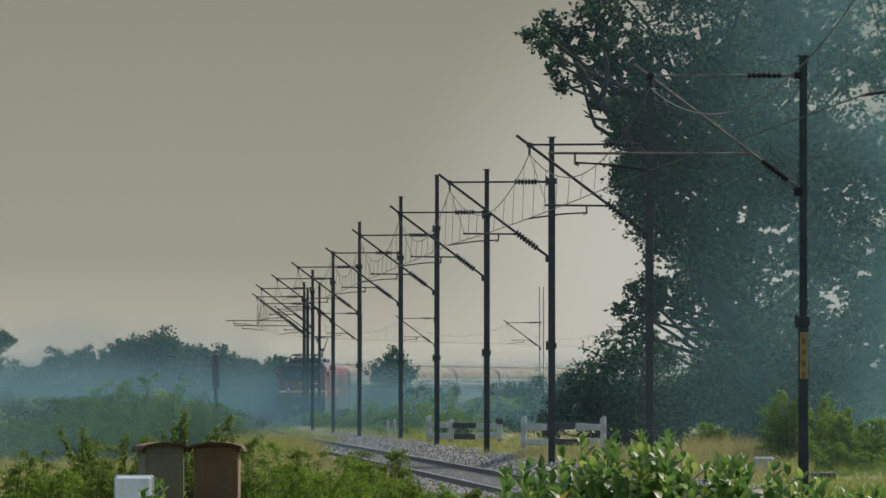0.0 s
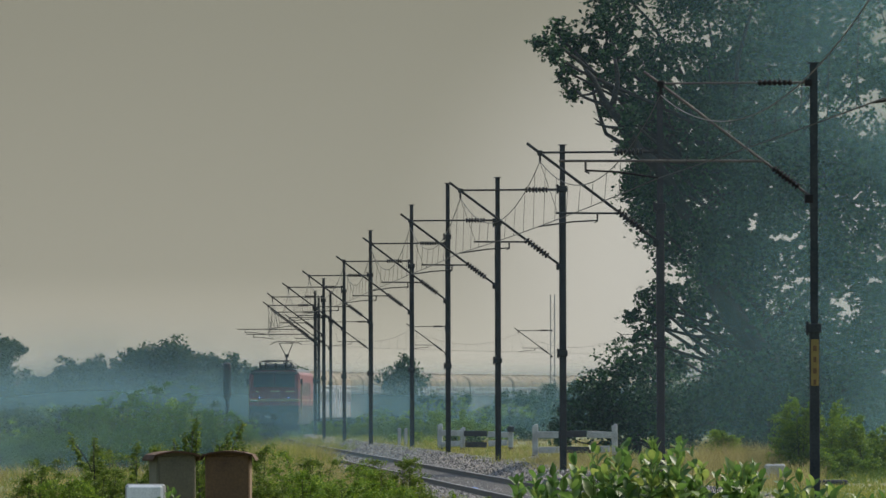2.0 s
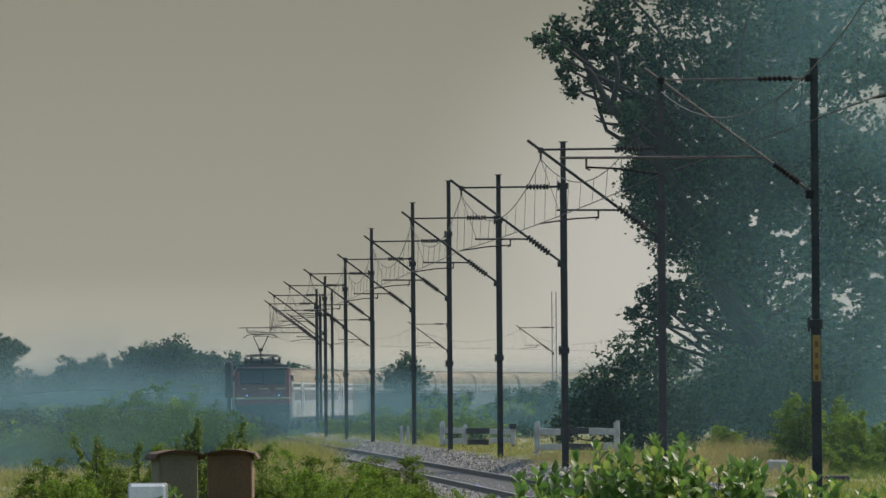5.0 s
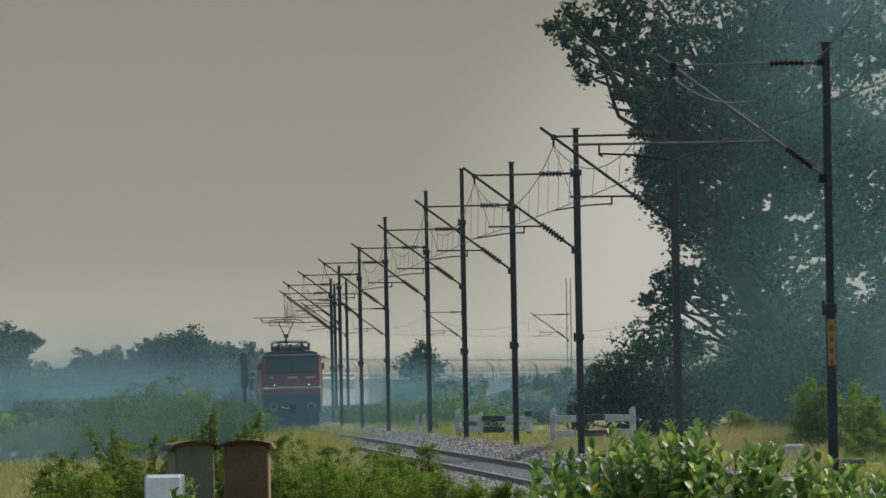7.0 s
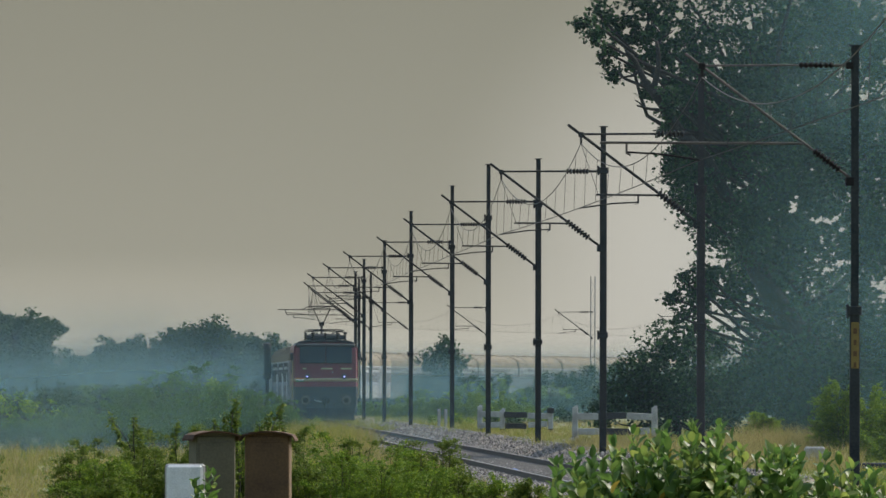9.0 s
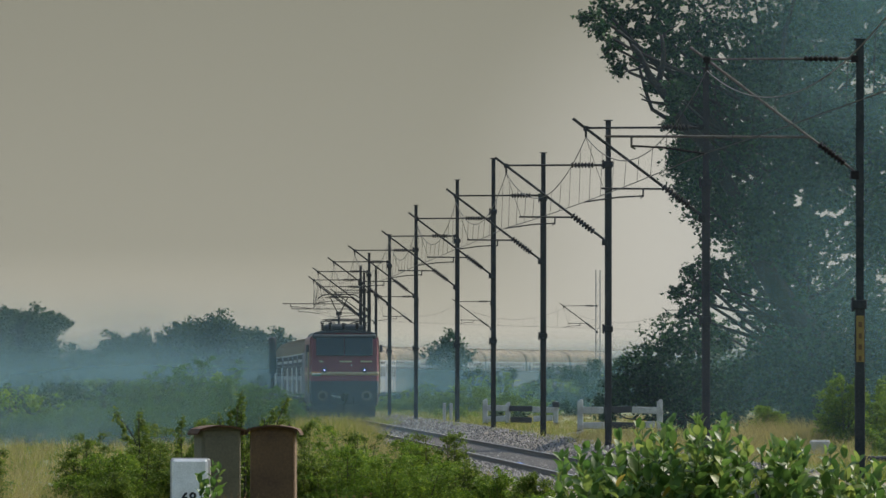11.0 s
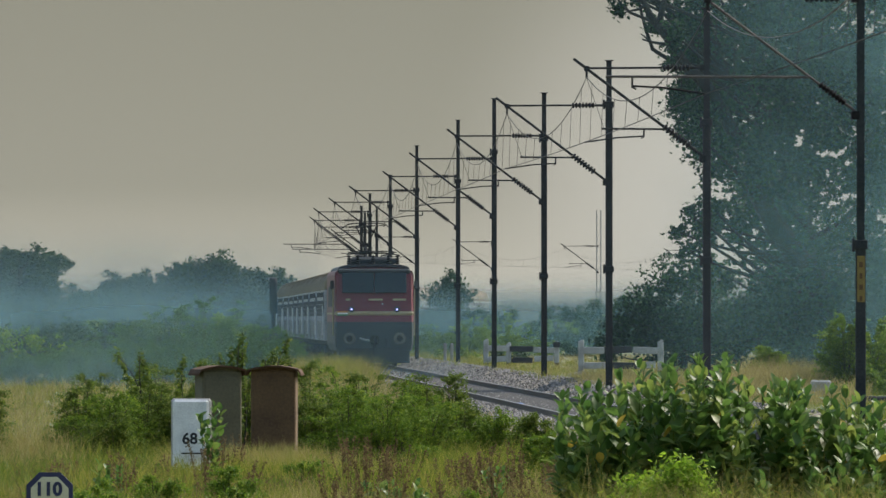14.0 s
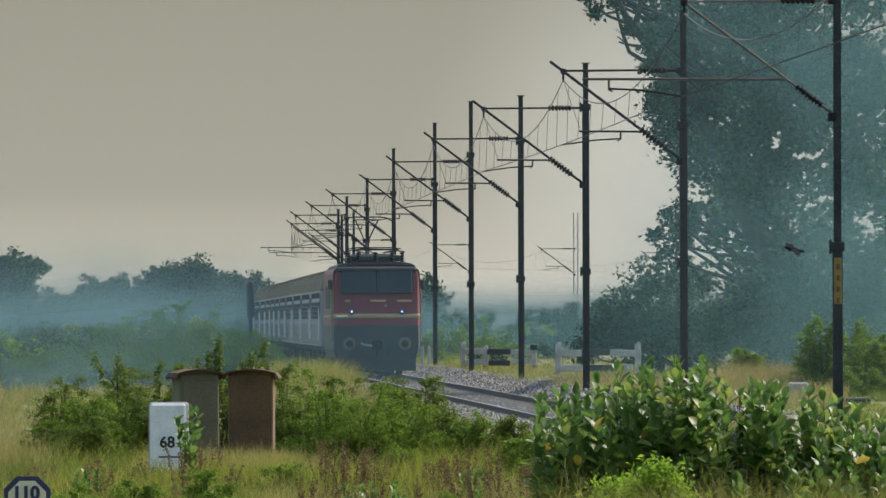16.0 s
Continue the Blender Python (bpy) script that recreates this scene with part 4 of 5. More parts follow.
tree("broadleaf_tree", 3, (9.2, 334, -0.3), 0.42, clumps_at(334, BIG, 5, 2.2), 200000, 0.145, M_TREE, "huge dark green broadleaf tree with gaps of sky", "tree", shell=0.62, wide=0.62, holes=0.06, gaps=GAPS, stout=0.2,
     bare=[((7.2, 333, 6.6), (5.2, 332, 9.0), 0.22, 0.16), ((5.2, 332, 9.0), (4.4, 332, 10.2), 0.16, 0.12), ((4.4, 332, 10.2), (3.66, 332, 11.3), 0.12, 0.06),
           ((4.0, 332, 10.75), (3.46, 332, 10.55), 0.05, 0.02), ((4.75, 332, 9.65), (3.95, 332, 9.8), 0.06, 0.025), ((4.15, 332, 9.76), (3.9, 332, 9.95), 0.03, 0.015), ((4.4, 332, 10.2), (4.5, 332, 11.6), 0.10, 0.05)])
LOWER = [(5.2, 3.5, 0.45), (4.7, 2.9, 0.8), (4.0, 2.2, 0.8), (3.3, 1.8, 0.7), (5.4, 2.0, 1.1), (4.4, 1.5, 0.9), (3.0, 1.2, 0.5), (6.2, 1.4, 1.0), (5.8, 3.2, 0.6), (7.0, 2.0, 1.1), (8.2, 1.3, 1.1), (9.6, 1.1, 1.1), (11.0, 1.2, 1.2)]
LOWER = [(x * 1.178, 2 + (z - 2) * 1.178, r * 1.178) for x, z, r in LOWER]
tree("shade_bush", 8, (5.9, 384, -0.2), 0.16, clumps_at(384, LOWER, 6, 1.0), 38000, 0.15, M_TREE, "dark leafy bush growing under the big tree", "bush", shell=0.55, wide=0.6, holes=0.16, stout=0.25, gaps=[(6.1, 3.5, 1.2, 0.36), (4.9, 2.6, 1.0, 0.3)])


def scrub(name, seed, x, y, w, h, n, long, material, label, base=-0.3, group="scrub bushes", category="bush"):
    """A loose bush, w wide and h high, with stray shoots."""
    rng = random.Random(seed)
    rows = []
    for _ in range(max(15, int(w * 7))):
        k = rng.uniform(-1, 1)
        top = h * (1 - 0.55 * k * k)
        r = rng.uniform(0.15, 0.30) * min(w * 0.75, h)
        rows.append((x + k * w / 2, y + rng.uniform(-0.4, 0.4) * w * 0.5, base + rng.uniform(0.12, 0.95) * max(0.2, top - r), r))
    return tree(name, seed, (x, y, base), 0.02 + 0.012 * h, rows, n, long, material, label, category, group, shell=0.5, wide=0.4)


def spray_bush(name, seed, x, y, w, h, shoots, long, material, label, base=-0.3, group="scrub bushes", category="bush", flat=0.0, fill=1500):
    """A thorn bush of arching shoots, each set with feathery side twigs; flat: how far the shoots lie over."""
    rng = np.random.default_rng(seed)
    ob = thing(name, (x, y, base), label, category, group)
    g, spots = Geo(), []
    for _ in range(shoots):
        k = rng.uniform(-1, 1)
        high = h * (1 - 0.5 * k * k) * rng.uniform(0.12, 1.0) ** (0.6 + 0.3 * flat)
        tip = np.array([k * w * 0.55 + rng.normal() * 0.06 * w, rng.uniform(-0.4, 0.4) * w, high])
        root = np.array([tip[0] * (0.35 - 0.2 * flat) + rng.normal() * 0.05, tip[1] * 0.3, 0.0])
        crest = np.array([root[0] * 0.55 + tip[0] * 0.45, tip[1] * 0.6, high * (1.04 + 0.16 * flat)])
        at = lambda q: root * (1 - q) ** 2 + crest * 2 * q * (1 - q) + tip * q * q
        g.tube([at(q) for q in (0, 0.3, 0.6, 0.85, 1.0)], [0.009, 0.007, 0.005, 0.004, 0.002], 4)
        for q in np.linspace(0.3, 1.0, 11):
            p, d = at(q), rng.normal(size=3) * [1, 1, 0.35]
            d = d / np.linalg.norm(d) + [0.5 * np.sign(tip[0]), 0, 0.15 - 0.3 * flat]
            size = rng.uniform(0.10, 0.26) * (1.15 - 0.5 * q) * (0.6 + 0.35 * h)
            spots.append(p + d * size * np.linspace(0, 1, 26)[:, None] + rng.normal(size=(26, 3)) * 0.02)
    rows = [(k * w * 0.38, rng.uniform(-0.25, 0.25) * w, rng.uniform(0.1, 0.62) * h * (1 - 0.4 * k * k), 0.16 * min(w, h)) for k in rng.uniform(-1, 1, 16)]
    spots.append(in_clumps(rng, rows, fill))
    tagged(part("branching_stem", g, M_STALK, ob), kind="stuff")
    part("foliage", leaf_mesh("foliage", rng, np.concatenate(spots), long, long * 0.42, material), material, ob)
    return ob


# far trees in the haze, left to right
FAR = [(-70, 580, 4.4, 5.5, 900), (-125, 590, 5, 7.0, 900), (-30, 592, 2.2, 7.0, 905), (75, 660, 5, 5.2, 880), (150, 630, 5.5, 6.6, 910), (215, 612, 7, 7.2, 900), (285, 602, 4.5, 7.6, 890), (345, 625, 5, 6.2, 920), (430, 645, 7, 5.2, 930), (470, 665, 5, 4.6, 940)]
for i, (px, top, w, h, y) in enumerate(FAR):
    x = (px - 784) / 21000 * y
    z = 2.45 + (698 - top) / 21000 * y
    rng = random.Random(50 + i)
    rows = [(x + rng.uniform(-0.5, 0.5) * w, z - rng.uniform(0.6, 0.75 * z), rng.uniform(0.7, 1.4)) for _ in range(24)] + [(x + rng.uniform(-0.2, 0.2) * w, z - 0.8, 0.8) for _ in range(3)]
    tree("far_tree", 60 + i, (x, y, -0.3), 0.22, clumps_at(y, rows, i, 2.0), 11000, 0.28, M_FARLEAF, "dusky green tree fading into blue haze", "tree", "far trees in the haze", shell=0.6, wide=0.6)
MIDTREE = [(-3.46, 4.18, 1.0), (-4.36, 3.43, 0.9), (-2.60, 3.62, 0.9), (-3.54, 2.68, 1.2), (-4.48, 1.92, 1.0), (-2.41, 1.92, 1.1), (-3.91, 0.98, 1.0), (-2.71, 0.80, 1.0), (-1.66, 1.36, 0.8)]
tree("far_tree", 77, (-3.46, 790, -0.3), 0.16, clumps_at(790, MIDTREE, 9, 1.0), 6000, 0.24, M_FARLEAF, "bushy tree inside the curve of the track", "tree", "far trees in the haze", shell=0.6, wide=0.6)
FARSCRUB = [(820, 690, 5, 1.7, 752), (880, 680, 5, 2.3, 760), (930, 675, 4, 2.4, 756), (1000, 672, 6, 2.6, 762), (780, 698, 4, 2, 748), (600, 712, 4, 2, 700), (660, 705, 4, 2, 720), (1080, 670, 5, 2, 758), (760, 725, 4, 1.6, 640), (640, 730, 3.2, 1.5, 620), (600, 745, 3, 1.3, 610), (840, 715, 4.5, 1.8, 700), (960, 705, 5, 2.2, 700), (1060, 690, 5, 2.6, 760), (900, 735, 3.0, 1.3, 560), (520, 748, 3, 1.2, 800), (700, 745, 2.6, 1.3, 520), (790, 745, 2.4, 1.2, 500)]
for i, (px, top, w, h, y) in enumerate(FARSCRUB):
    scrub("far_bush", 120 + i, (px - 784) / 21000 * y, y, w, 2 + (698 - top) / 21000 * y + 0.3, 3200, 0.17, M_ACACIA if i % 3 == 1 else M_FARLEAF, "hazy green bush in the scrub beyond the track", group="far bushes in the haze")

for i in range(16):
    y = 500 + 15 * i
    scrub("far_bush", 160 + i, ((-70 + 420 * ((i * 7) % 16) / 15) - 784) / 21000 * y, y, 7.5, 2.5 + 0.5 * math.sin(i * 2.1), 5000, 0.16, M_FARLEAF if i % 2 else M_ACACIA, "hazy green bush in the scrub beyond the track", group="far bushes in the haze")

for i, (px, top, w) in enumerate([(745, 684, 9), (800, 676, 9), (860, 682, 8), (905, 672, 8), (965, 664, 9), (1010, 668, 8), (1060, 674, 9), (1120, 668, 10)]):
    scrub("far_bush", 180 + i, (px - 784) / 21000 * 764, 760 + 1.5 * i, w * 0.36, 1.2 * (2 + (698 - top) / 21000 * 764) + 0.4, 6000, 0.17, M_FARLEAF, "hazy dark treetop on the horizon", group="treetops on the horizon", category="tree")

# hazy feathery scrub left of the track
for i, (px, top, w, y) in enumerate([(-40, 752, 3.0, 402), (25, 742, 2.8, 408), (80, 728, 2.8, 414), (135, 704, 3.0, 420), (195, 678, 3.2, 426), (260, 664, 3.0, 430), (315, 672, 2.6, 424), (365, 706, 2.4, 418), (405, 738, 2.0, 410), (110, 752, 3.0, 400), (190, 745, 3.0, 401), (300, 738, 3.0, 404), (360, 752, 2.2, 401)]):
    spray_bush("feathery_bush", 200 + i, (px - 784) / 21000 * y, y, w, 2 + (698 - top) / 21000 * y + 0.4, 84, 0.05, M_THORN, "feathery green thorn bush veiled by blue smoke", base=-0.35, group="thorn bushes", flat=0.9, fill=6000)
# nearer scrub round the cabinets: across, top, width, distance
NEAR = [(42, 812, 0.8, 190), (70, 788, 1.1, 192), (125, 768, 1.2, 194), (185, 762, 1.2, 195), (240, 770, 1.0, 193), (95, 822, 1.2, 186), (165, 808, 1.2, 187), (225, 812, 1.0, 186), (330, 785, 0.9, 189), (290, 772, 0.8, 190),
        (440, 772, 1.0, 193), (495, 780, 1.0, 195), (545, 794, 1.1, 192), (600, 802, 1.1, 194), (655, 790, 1.0, 197), (690, 798, 0.8, 198), (520, 822, 1.2, 186), (590, 828, 1.2, 185), (650, 830, 1.1, 186), (460, 830, 1.0, 187), (720, 852, 0.9, 187), (780, 862, 0.9, 186), (850, 868, 0.8, 182), (880, 884, 0.8, 166), (95, 868, 0.9, 183), (-132, 748, 0.55, 190), (-165, 790, 0.5, 188)]
for i, (px, top, w, y) in enumerate(NEAR):
    spray_bush("scrub_bush", 300 + i, (px - 784) / 21000 * y, y, w * 1.1, 2 + (698 - top) / 21000 * y + 0.38, 38, 0.046, M_ACACIA if i in (5, 11, 13, 16, 17, 18, 21, 23) else M_SCRUB, "green thorny scrub bush with small leaves in dry grass", base=-0.38, flat=0.7, fill=1800)
for i, (px, top, w, y) in enumerate([(1030, 915, 0.75, 111), (1095, 932, 0.7, 110)]):
    scrub("scrub_bush", 318 + i, (px - 784) / 21000 * y, y, w, 2 + (698 - top) / 21000 * y + 0.3, 8500, 0.066, M_LIME, "lime green scrub bush with small leaves in dry grass")
# low leafy weeds in the foreground grass
rng = random.Random(31)
for i in range(16):
    y = rng.uniform(134, 176)
    spray_bush("low_weed", 440 + i, rng.uniform(-0.040, 0.012) * y, y, rng.uniform(0.5, 0.9), rng.uniform(0.34, 0.62), 12, 0.045, M_ACACIA, "low leafy green weed among the grass", base=-0.4, group="weeds in the grass", category="weed", flat=0.5, fill=420)
# bright low scrub along the far right side of the track
for i, (px, top, w, y) in enumerate([(505, 745, 1.8, 668), (535, 732, 2.2, 660), (570, 728, 2.2, 640), (605, 720, 2.6, 632), (645, 720, 2.6, 610), (690, 724, 2.6, 590), (725, 712, 2.8, 590), (775, 706, 3.2, 600), (660, 708, 2.8, 660), (830, 722, 2.8, 545), (740, 692, 3.4, 660), (790, 690, 3.2, 650)]):
    spray_bush("far_bush", 400 + i, (px - 784) / 21000 * y, y, w, 2 + (698 - top) / 21000 * y + 0.3, 40, 0.09, M_ACACIA, "light green scrub bush beside the far track", group="scrub along the far track", fill=3000)
for i, (px, top, w, y, mt) in enumerate([(1392, 692, 1.0, 285, M_ACACIA), (1440, 706, 1.5, 290, M_ACACIA), (1262, 748, 0.9, 300, M_ACACIA), (1510, 728, 1.8, 280, M_ACACIA), (1570, 740, 1.6, 284, M_ACACIA), (1480, 785, 1.6, 276, M_ACACIA), (1640, 735, 1.6, 284, M_ACACIA)]):
    spray_bush("feathery_bush", 340 + i, (px - 784) / 21000 * y, y, w * 1.15, 2 + (698 - top) / 21000 * y - 0.05, 46, 0.07, mt, "bright green feathery bush before the shade", base=0.1, group="thorn bushes", flat=0.6, fill=3200)


def shoot(seed, at, tips, label):
    """Bare thorny stems rising out of the scrub, leaved along their length."""
    rng = np.random.default_rng(seed)
    ob = thing("thorn_shoot", at, label, "plant", "shoots above the scrub")
    g, pts = Geo(), []
    for dx, dz in tips:
        limb(g, rng, (dx * 0.1, 0, 0), (dx, rng.uniform(-0.2, 0.2), dz), 0.016, 0.005, 0.04, 7)
        for k in np.linspace(0.3, 1.0, 280):
            pts.append(np.array([dx * (0.1 + 0.9 * k), 0, dz * k]) + rng.normal(size=3) * 0.035)
    part("stem", g, M_BARK, ob)
    part("foliage", leaf_mesh("foliage", rng, np.array(pts), 0.085, 0.036, M_SCRUB), M_SCRUB, ob)


shoot(1, (-4.11, 186, -0.3), [(0.06, 2.08), (0.0, 1.85), (-0.3, 1.7), (-0.12, 1.8)], "thin leafy thorn shoots above the cabinets")
shoot(2, (-3.89, 186, -0.3), [(0.56, 2.0), (0.35, 1.82), (0.6, 1.62), (0.2, 1.65)], "thin leafy thorn shoots above the cabinets")
shoot(3, (-5.34, 192, -0.3), [(-0.5, 1.75), (-0.9, 1.75), (0.2, 1.65)], "arching thorn shoots over the scrub")


# ---- milkweed: broad opposite leaves on pale stems ----
def broad_leaf(L=0.205, W=0.108):
    """A cupped, pointed oval leaf with a raised edge."""
    v, f, n = [], [], 6
    for i in range(n + 1):
        k = i / n
        w = W / 2 * math.sin(math.pi * min(1, 0.08 + k * 0.92)) ** 0.75 * (1.0 if k < 1 else 0.05)
        z = 0.10 * L * math.sin(k * 2.4)
        v += [(-w, k * L, z + w * 0.30), (0, k * L, z), (w, k * L, z + w * 0.30)]
    for i in range(n):
        a = i * 3
        f += [[a, a + 1, a + 4, a + 3], [a + 1, a + 2, a + 5, a + 4]]
    return np.array(v), np.array(f)


LEAF_V, LEAF_F = broad_leaf()


def milkweed(seed, at, shoots, label, spread=0.55, group="milkweed bushes", nodes=9, size=1.0):
    """A bush of upright shoots, each with pairs of broad leaves; shoots: (x, y, z of the tip)."""
    rng = np.random.default_rng(seed)
    ob = thing("milkweed_bush", at, label, "bush", group)
    g, vs, fs, vy, fy, n, ny = Geo(), [], [], [], [], 0, 0
    for tx, ty, tz in shoots:
        root = Vector((tx * 0.55 + rng.normal() * 0.05, ty * 0.5, 0))
        tip = Vector((tx, ty, tz))
        mid = root.lerp(tip, 0.55) + Vector((tx * 0.12, 0, 0))
        g.tube([root, mid, tip], [0.009, 0.007, 0.004], 6)
        turn = rng.uniform(0, 360)
        for k in range(nodes):
            p = tip - Vector((0, 0, 1)) * (0.075 * k * size) + (mid - tip) * 0.05 * k
            if p.z < 0.03:
                continue
            turn += 90 + rng.normal() * 14
            for side in (0, 180):
                up = 56 - k * 6 + rng.normal() * 18
                sc = size * (0.62 + 0.10 * min(k, 4)) * rng.uniform(0.8, 1.15)
                m = np.array(Matrix.Translation(p) @ Euler((radians(up), radians(rng.normal() * 14), radians(turn + side + rng.normal() * 10)), "XYZ").to_matrix().to_4x4() @ Matrix.Scale(sc, 4))
                w = LEAF_V @ m[:3, :3].T + m[:3, 3]
                if rng.uniform() < 0.018 and k > 1:
                    vy.append(w), fy.append(LEAF_F + ny)
                    ny += len(w)
                else:
                    vs.append(w), fs.append(LEAF_F + n)
                    n += len(w)
    part("branching_stem", g, M_SCRUB, ob, "grey-green stems", smooth=True)
    me = faces_mesh("leaves", np.concatenate(vs), np.concatenate(fs), 4, M_MILK)
    me.shade_smooth()
    part("foliage", me, M_MILK, ob, "broad glossy grey-green leaves")
    if vy:
        part("yellow_foliage", faces_mesh("yellow_leaves", np.concatenate(vy), np.concatenate(fy), 4, M_YLEAF), M_YLEAF, ob, "a few yellowing leaves")
    return ob


def milk_top(x):
    """Height of the big bush's outline, x metres right of its middle."""
    return float(np.interp(x, (-1.8, -1.3, -0.9, -0.5, 0.0, 0.22, 0.9, 1.35, 1.8, 2.6), (1.38, 1.58, 1.80, 1.80, 1.88, 1.62, 1.55, 1.36, 1.28, 1.22)))


def big_milkweed():
    rng = random.Random(12)
    for b, cx in enumerate((1.11, 1.80, 2.46, 3.18, 3.84, 4.5)):
        shoots = []
        for _ in range(84):
            x, y = rng.uniform(-0.55, 0.55), rng.uniform(-0.9, 0.9)
            far = cx + x - 2.24
            shoots.append((x, y, milk_top(far) * rng.uniform(0.12, 1.0) ** 0.75 + 0.05))
        milkweed(20 + b, (cx, 116 + rng.uniform(-0.3, 0.3), -0.28), shoots, "dense milkweed bush with broad glossy leaves")


big_milkweed()
for i, (px, y, h) in enumerate([(770, 150, 0.40), (610, 138, 0.35), (560, 142, 0.30), (655, 134, 0.3), (90, 150, 0.45), (770, 138, 0.3), (1260, 112, 0.9), (1330, 111, 1.0), (1400, 112, 0.9), (1455, 112, 0.85), (1510, 113, 0.8), (1560, 112, 0.7), (268, 162, 1.12), (282, 161, 0.75)]):
    rng = random.Random(70 + i)
    milkweed(90 + i, ((px - 784) / 21000 * y, y, -0.3), [(rng.uniform(-0.16, 0.16), rng.uniform(-0.1, 0.1), h * rng.uniform(0.7, 1.0)) for _ in range(4)], "small milkweed plant in the dry grass", nodes=5, size=0.9)


# ---- grass ----
def blades(name, seed, n, xr, yr, h, w, material, label, lean=0.35, keep=None, base=-0.38):
    """Grass as single tapering blades in tufts."""
    rng = np.random.default_rng(seed)
    m = n // 12
    y = rng.uniform(*yr, m)
    x = rng.uniform(xr[0], xr[1], m) * y / yr[1]
    if keep:
        k = keep(x, y)
        x, y = x[k], y[k]
    tall = rng.uniform(0.55, 1.2, len(x))
    x, y, tall = (np.repeat(q, 12) for q in (x, y, tall))
    x, y = x + rng.normal(size=len(x)) * 0.09, y + rng.normal(size=len(x)) * 0.09
    p = np.stack([x, y, np.full(len(x), base)], 1)
    d = rng.normal(size=(len(x), 3)) * lean
    d[:, 2] = 1
    d = unit(d)
    hh = (h * tall * rng.uniform(0.5, 1.1, len(x)))[:, None]
    s = unit(np.cross(d, rng.normal(size=(len(x), 3)))) * w
    bend = rng.normal(size=(len(x), 3)) * [0.22, 0.22, 0.02] * hh
    v = np.stack([p - s, p + s, p + d * hh * 0.6 + s * 0.7, p + d * hh * 0.6 - s * 0.7, p + d * hh + bend], 1).reshape(-1, 3)
    i = np.arange(len(x))[:, None] * 5
    ob = new(name, faces_mesh(name, v, np.concatenate([i + [0, 1, 2], i + [0, 2, 3], i + [3, 2, 4]], 1), 3, material))
    return tagged(ob, label, "grass", kind="stuff")


off_track = lambda x, y: np.abs(x - (-10.9 + 0.0315 * (652 - y))) > 3.1
left_side = lambda x, y: x < (-10.9 + 0.0315 * (652 - y)) - 1.75
right_side = lambda x, y: x > (-10.9 + 0.0315 * (652 - y)) + 2.5
blades("grass", 11, 16000, (-4.9, -2.7), (166, 177.2), 0.55, 0.004, M_STRAW, "tall seeding grass round the cabinets")
blades("grass", 12, 16000, (-4.9, -2.7), (160, 177.2), 0.5, 0.005, M_GRASS, "tall green grass round the cabinets")
blades("grass", 1, 70000, (-8.5, 5.0), (128, 178), 0.34, 0.0045, M_GRASS, "uneven yellow-green grass in the foreground")
patch = lambda x, y: np.sin(x * 2.1 + 1.3 * np.sin(y * 0.31)) + np.sin(x * 0.9 - y * 0.17 + 2) > 0.5
blades("grass", 2, 34000, (-8.5, 3.0), (130, 200), 0.46, 0.004, M_STRAW, "dry straw-coloured grass", keep=patch)
blades("grass", 9, 17000, (-8.5, 5.0), (126, 176), 0.36, 0.006, M_SCRUB, "dark green weeds among the grass", lean=0.7, keep=lambda x, y: ~patch(x * 1.3 + 2, y))
blades("grass", 3, 30000, (-25, 2), (200, 420), 0.55, 0.008, M_STRAW, "dry straw-coloured grass beside the track", keep=left_side)
blades("grass", 4, 36000, (-25, 2), (190, 420), 0.40, 0.008, M_GRASS, "green and yellow grass beside the track", keep=left_side)
blades("grass", 5, 20000, (2, 10.5), (240, 345), 0.60, 0.007, M_STRAW, "dry straw-coloured grass under the trees", keep=right_side, base=0.1)
blades("grass", 18, 14000, (9.5, 18), (264, 345), 0.5, 0.007, M_SCRUB, "dark green weeds under the trees", base=0.1, lean=0.7)
blades("grass", 6, 22000, (-2, 18), (250, 480), 0.34, 0.009, M_GRASS, "green verge grass beyond the ballast", keep=right_side, base=0.12)
blades("grass", 10, 26000, (-6, 14), (300, 560), 0.30, 0.010, M_STRAW, "yellowed verge grass round the fences", keep=right_side, base=0.12)


blades("grass", 21, 30000, (-7.0, 0.9), (150, 186), 0.62, 0.0045, M_GRASS, "tall yellow-green grass before the scrub", keep=lambda x, y: patch(x * 0.7 + 4, y * 0.8))
blades("grass", 22, 2600, (-9.4, -6.7), (178, 192), 0.75, 0.0045, M_STRAW, "tall straw-coloured grass beside the scrub")


blades("grass", 28, 9000, (-9.6, -5.4), (150, 190), 0.5, 0.005, M_SCRUB, "olive green weeds beside the scrub", lean=0.6)


def weeds(seed, n, xr, yr):
    """Upright brown seed heads on thin stalks."""
    rng = np.random.default_rng(seed)
    for i in range(n):
        y = rng.uniform(*yr)
        x = rng.uniform(*xr) * y / yr[1]
        h = rng.uniform(0.45, 0.9)
        ob = thing("seed_weed", (x, y, -0.36), "brown dried weed with knobbly seed heads", "weed", "dried weeds in the grass")
        g, pts = Geo(), []
        for _ in range(5):
            tip = Vector((rng.normal() * 0.12, rng.normal() * 0.1, h * rng.uniform(0.7, 1.0)))
            g.tube([(0, 0, 0), tip * 0.5 + Vector((rng.normal() * 0.02, 0, 0)), tip], [0.005, 0.004, 0.003], 4)
            for k in np.linspace(0.45, 1.0, 26):
                pts.append(np.array(tip) * k + rng.normal(size=3) * 0.014)
        part("stalk", g, M_WEED, ob)
        tagged(part("seed_head", leaf_mesh("seed_head", rng, np.array(pts), 0.042, 0.022, M_WEED), M_WEED, ob), kind="stuff")


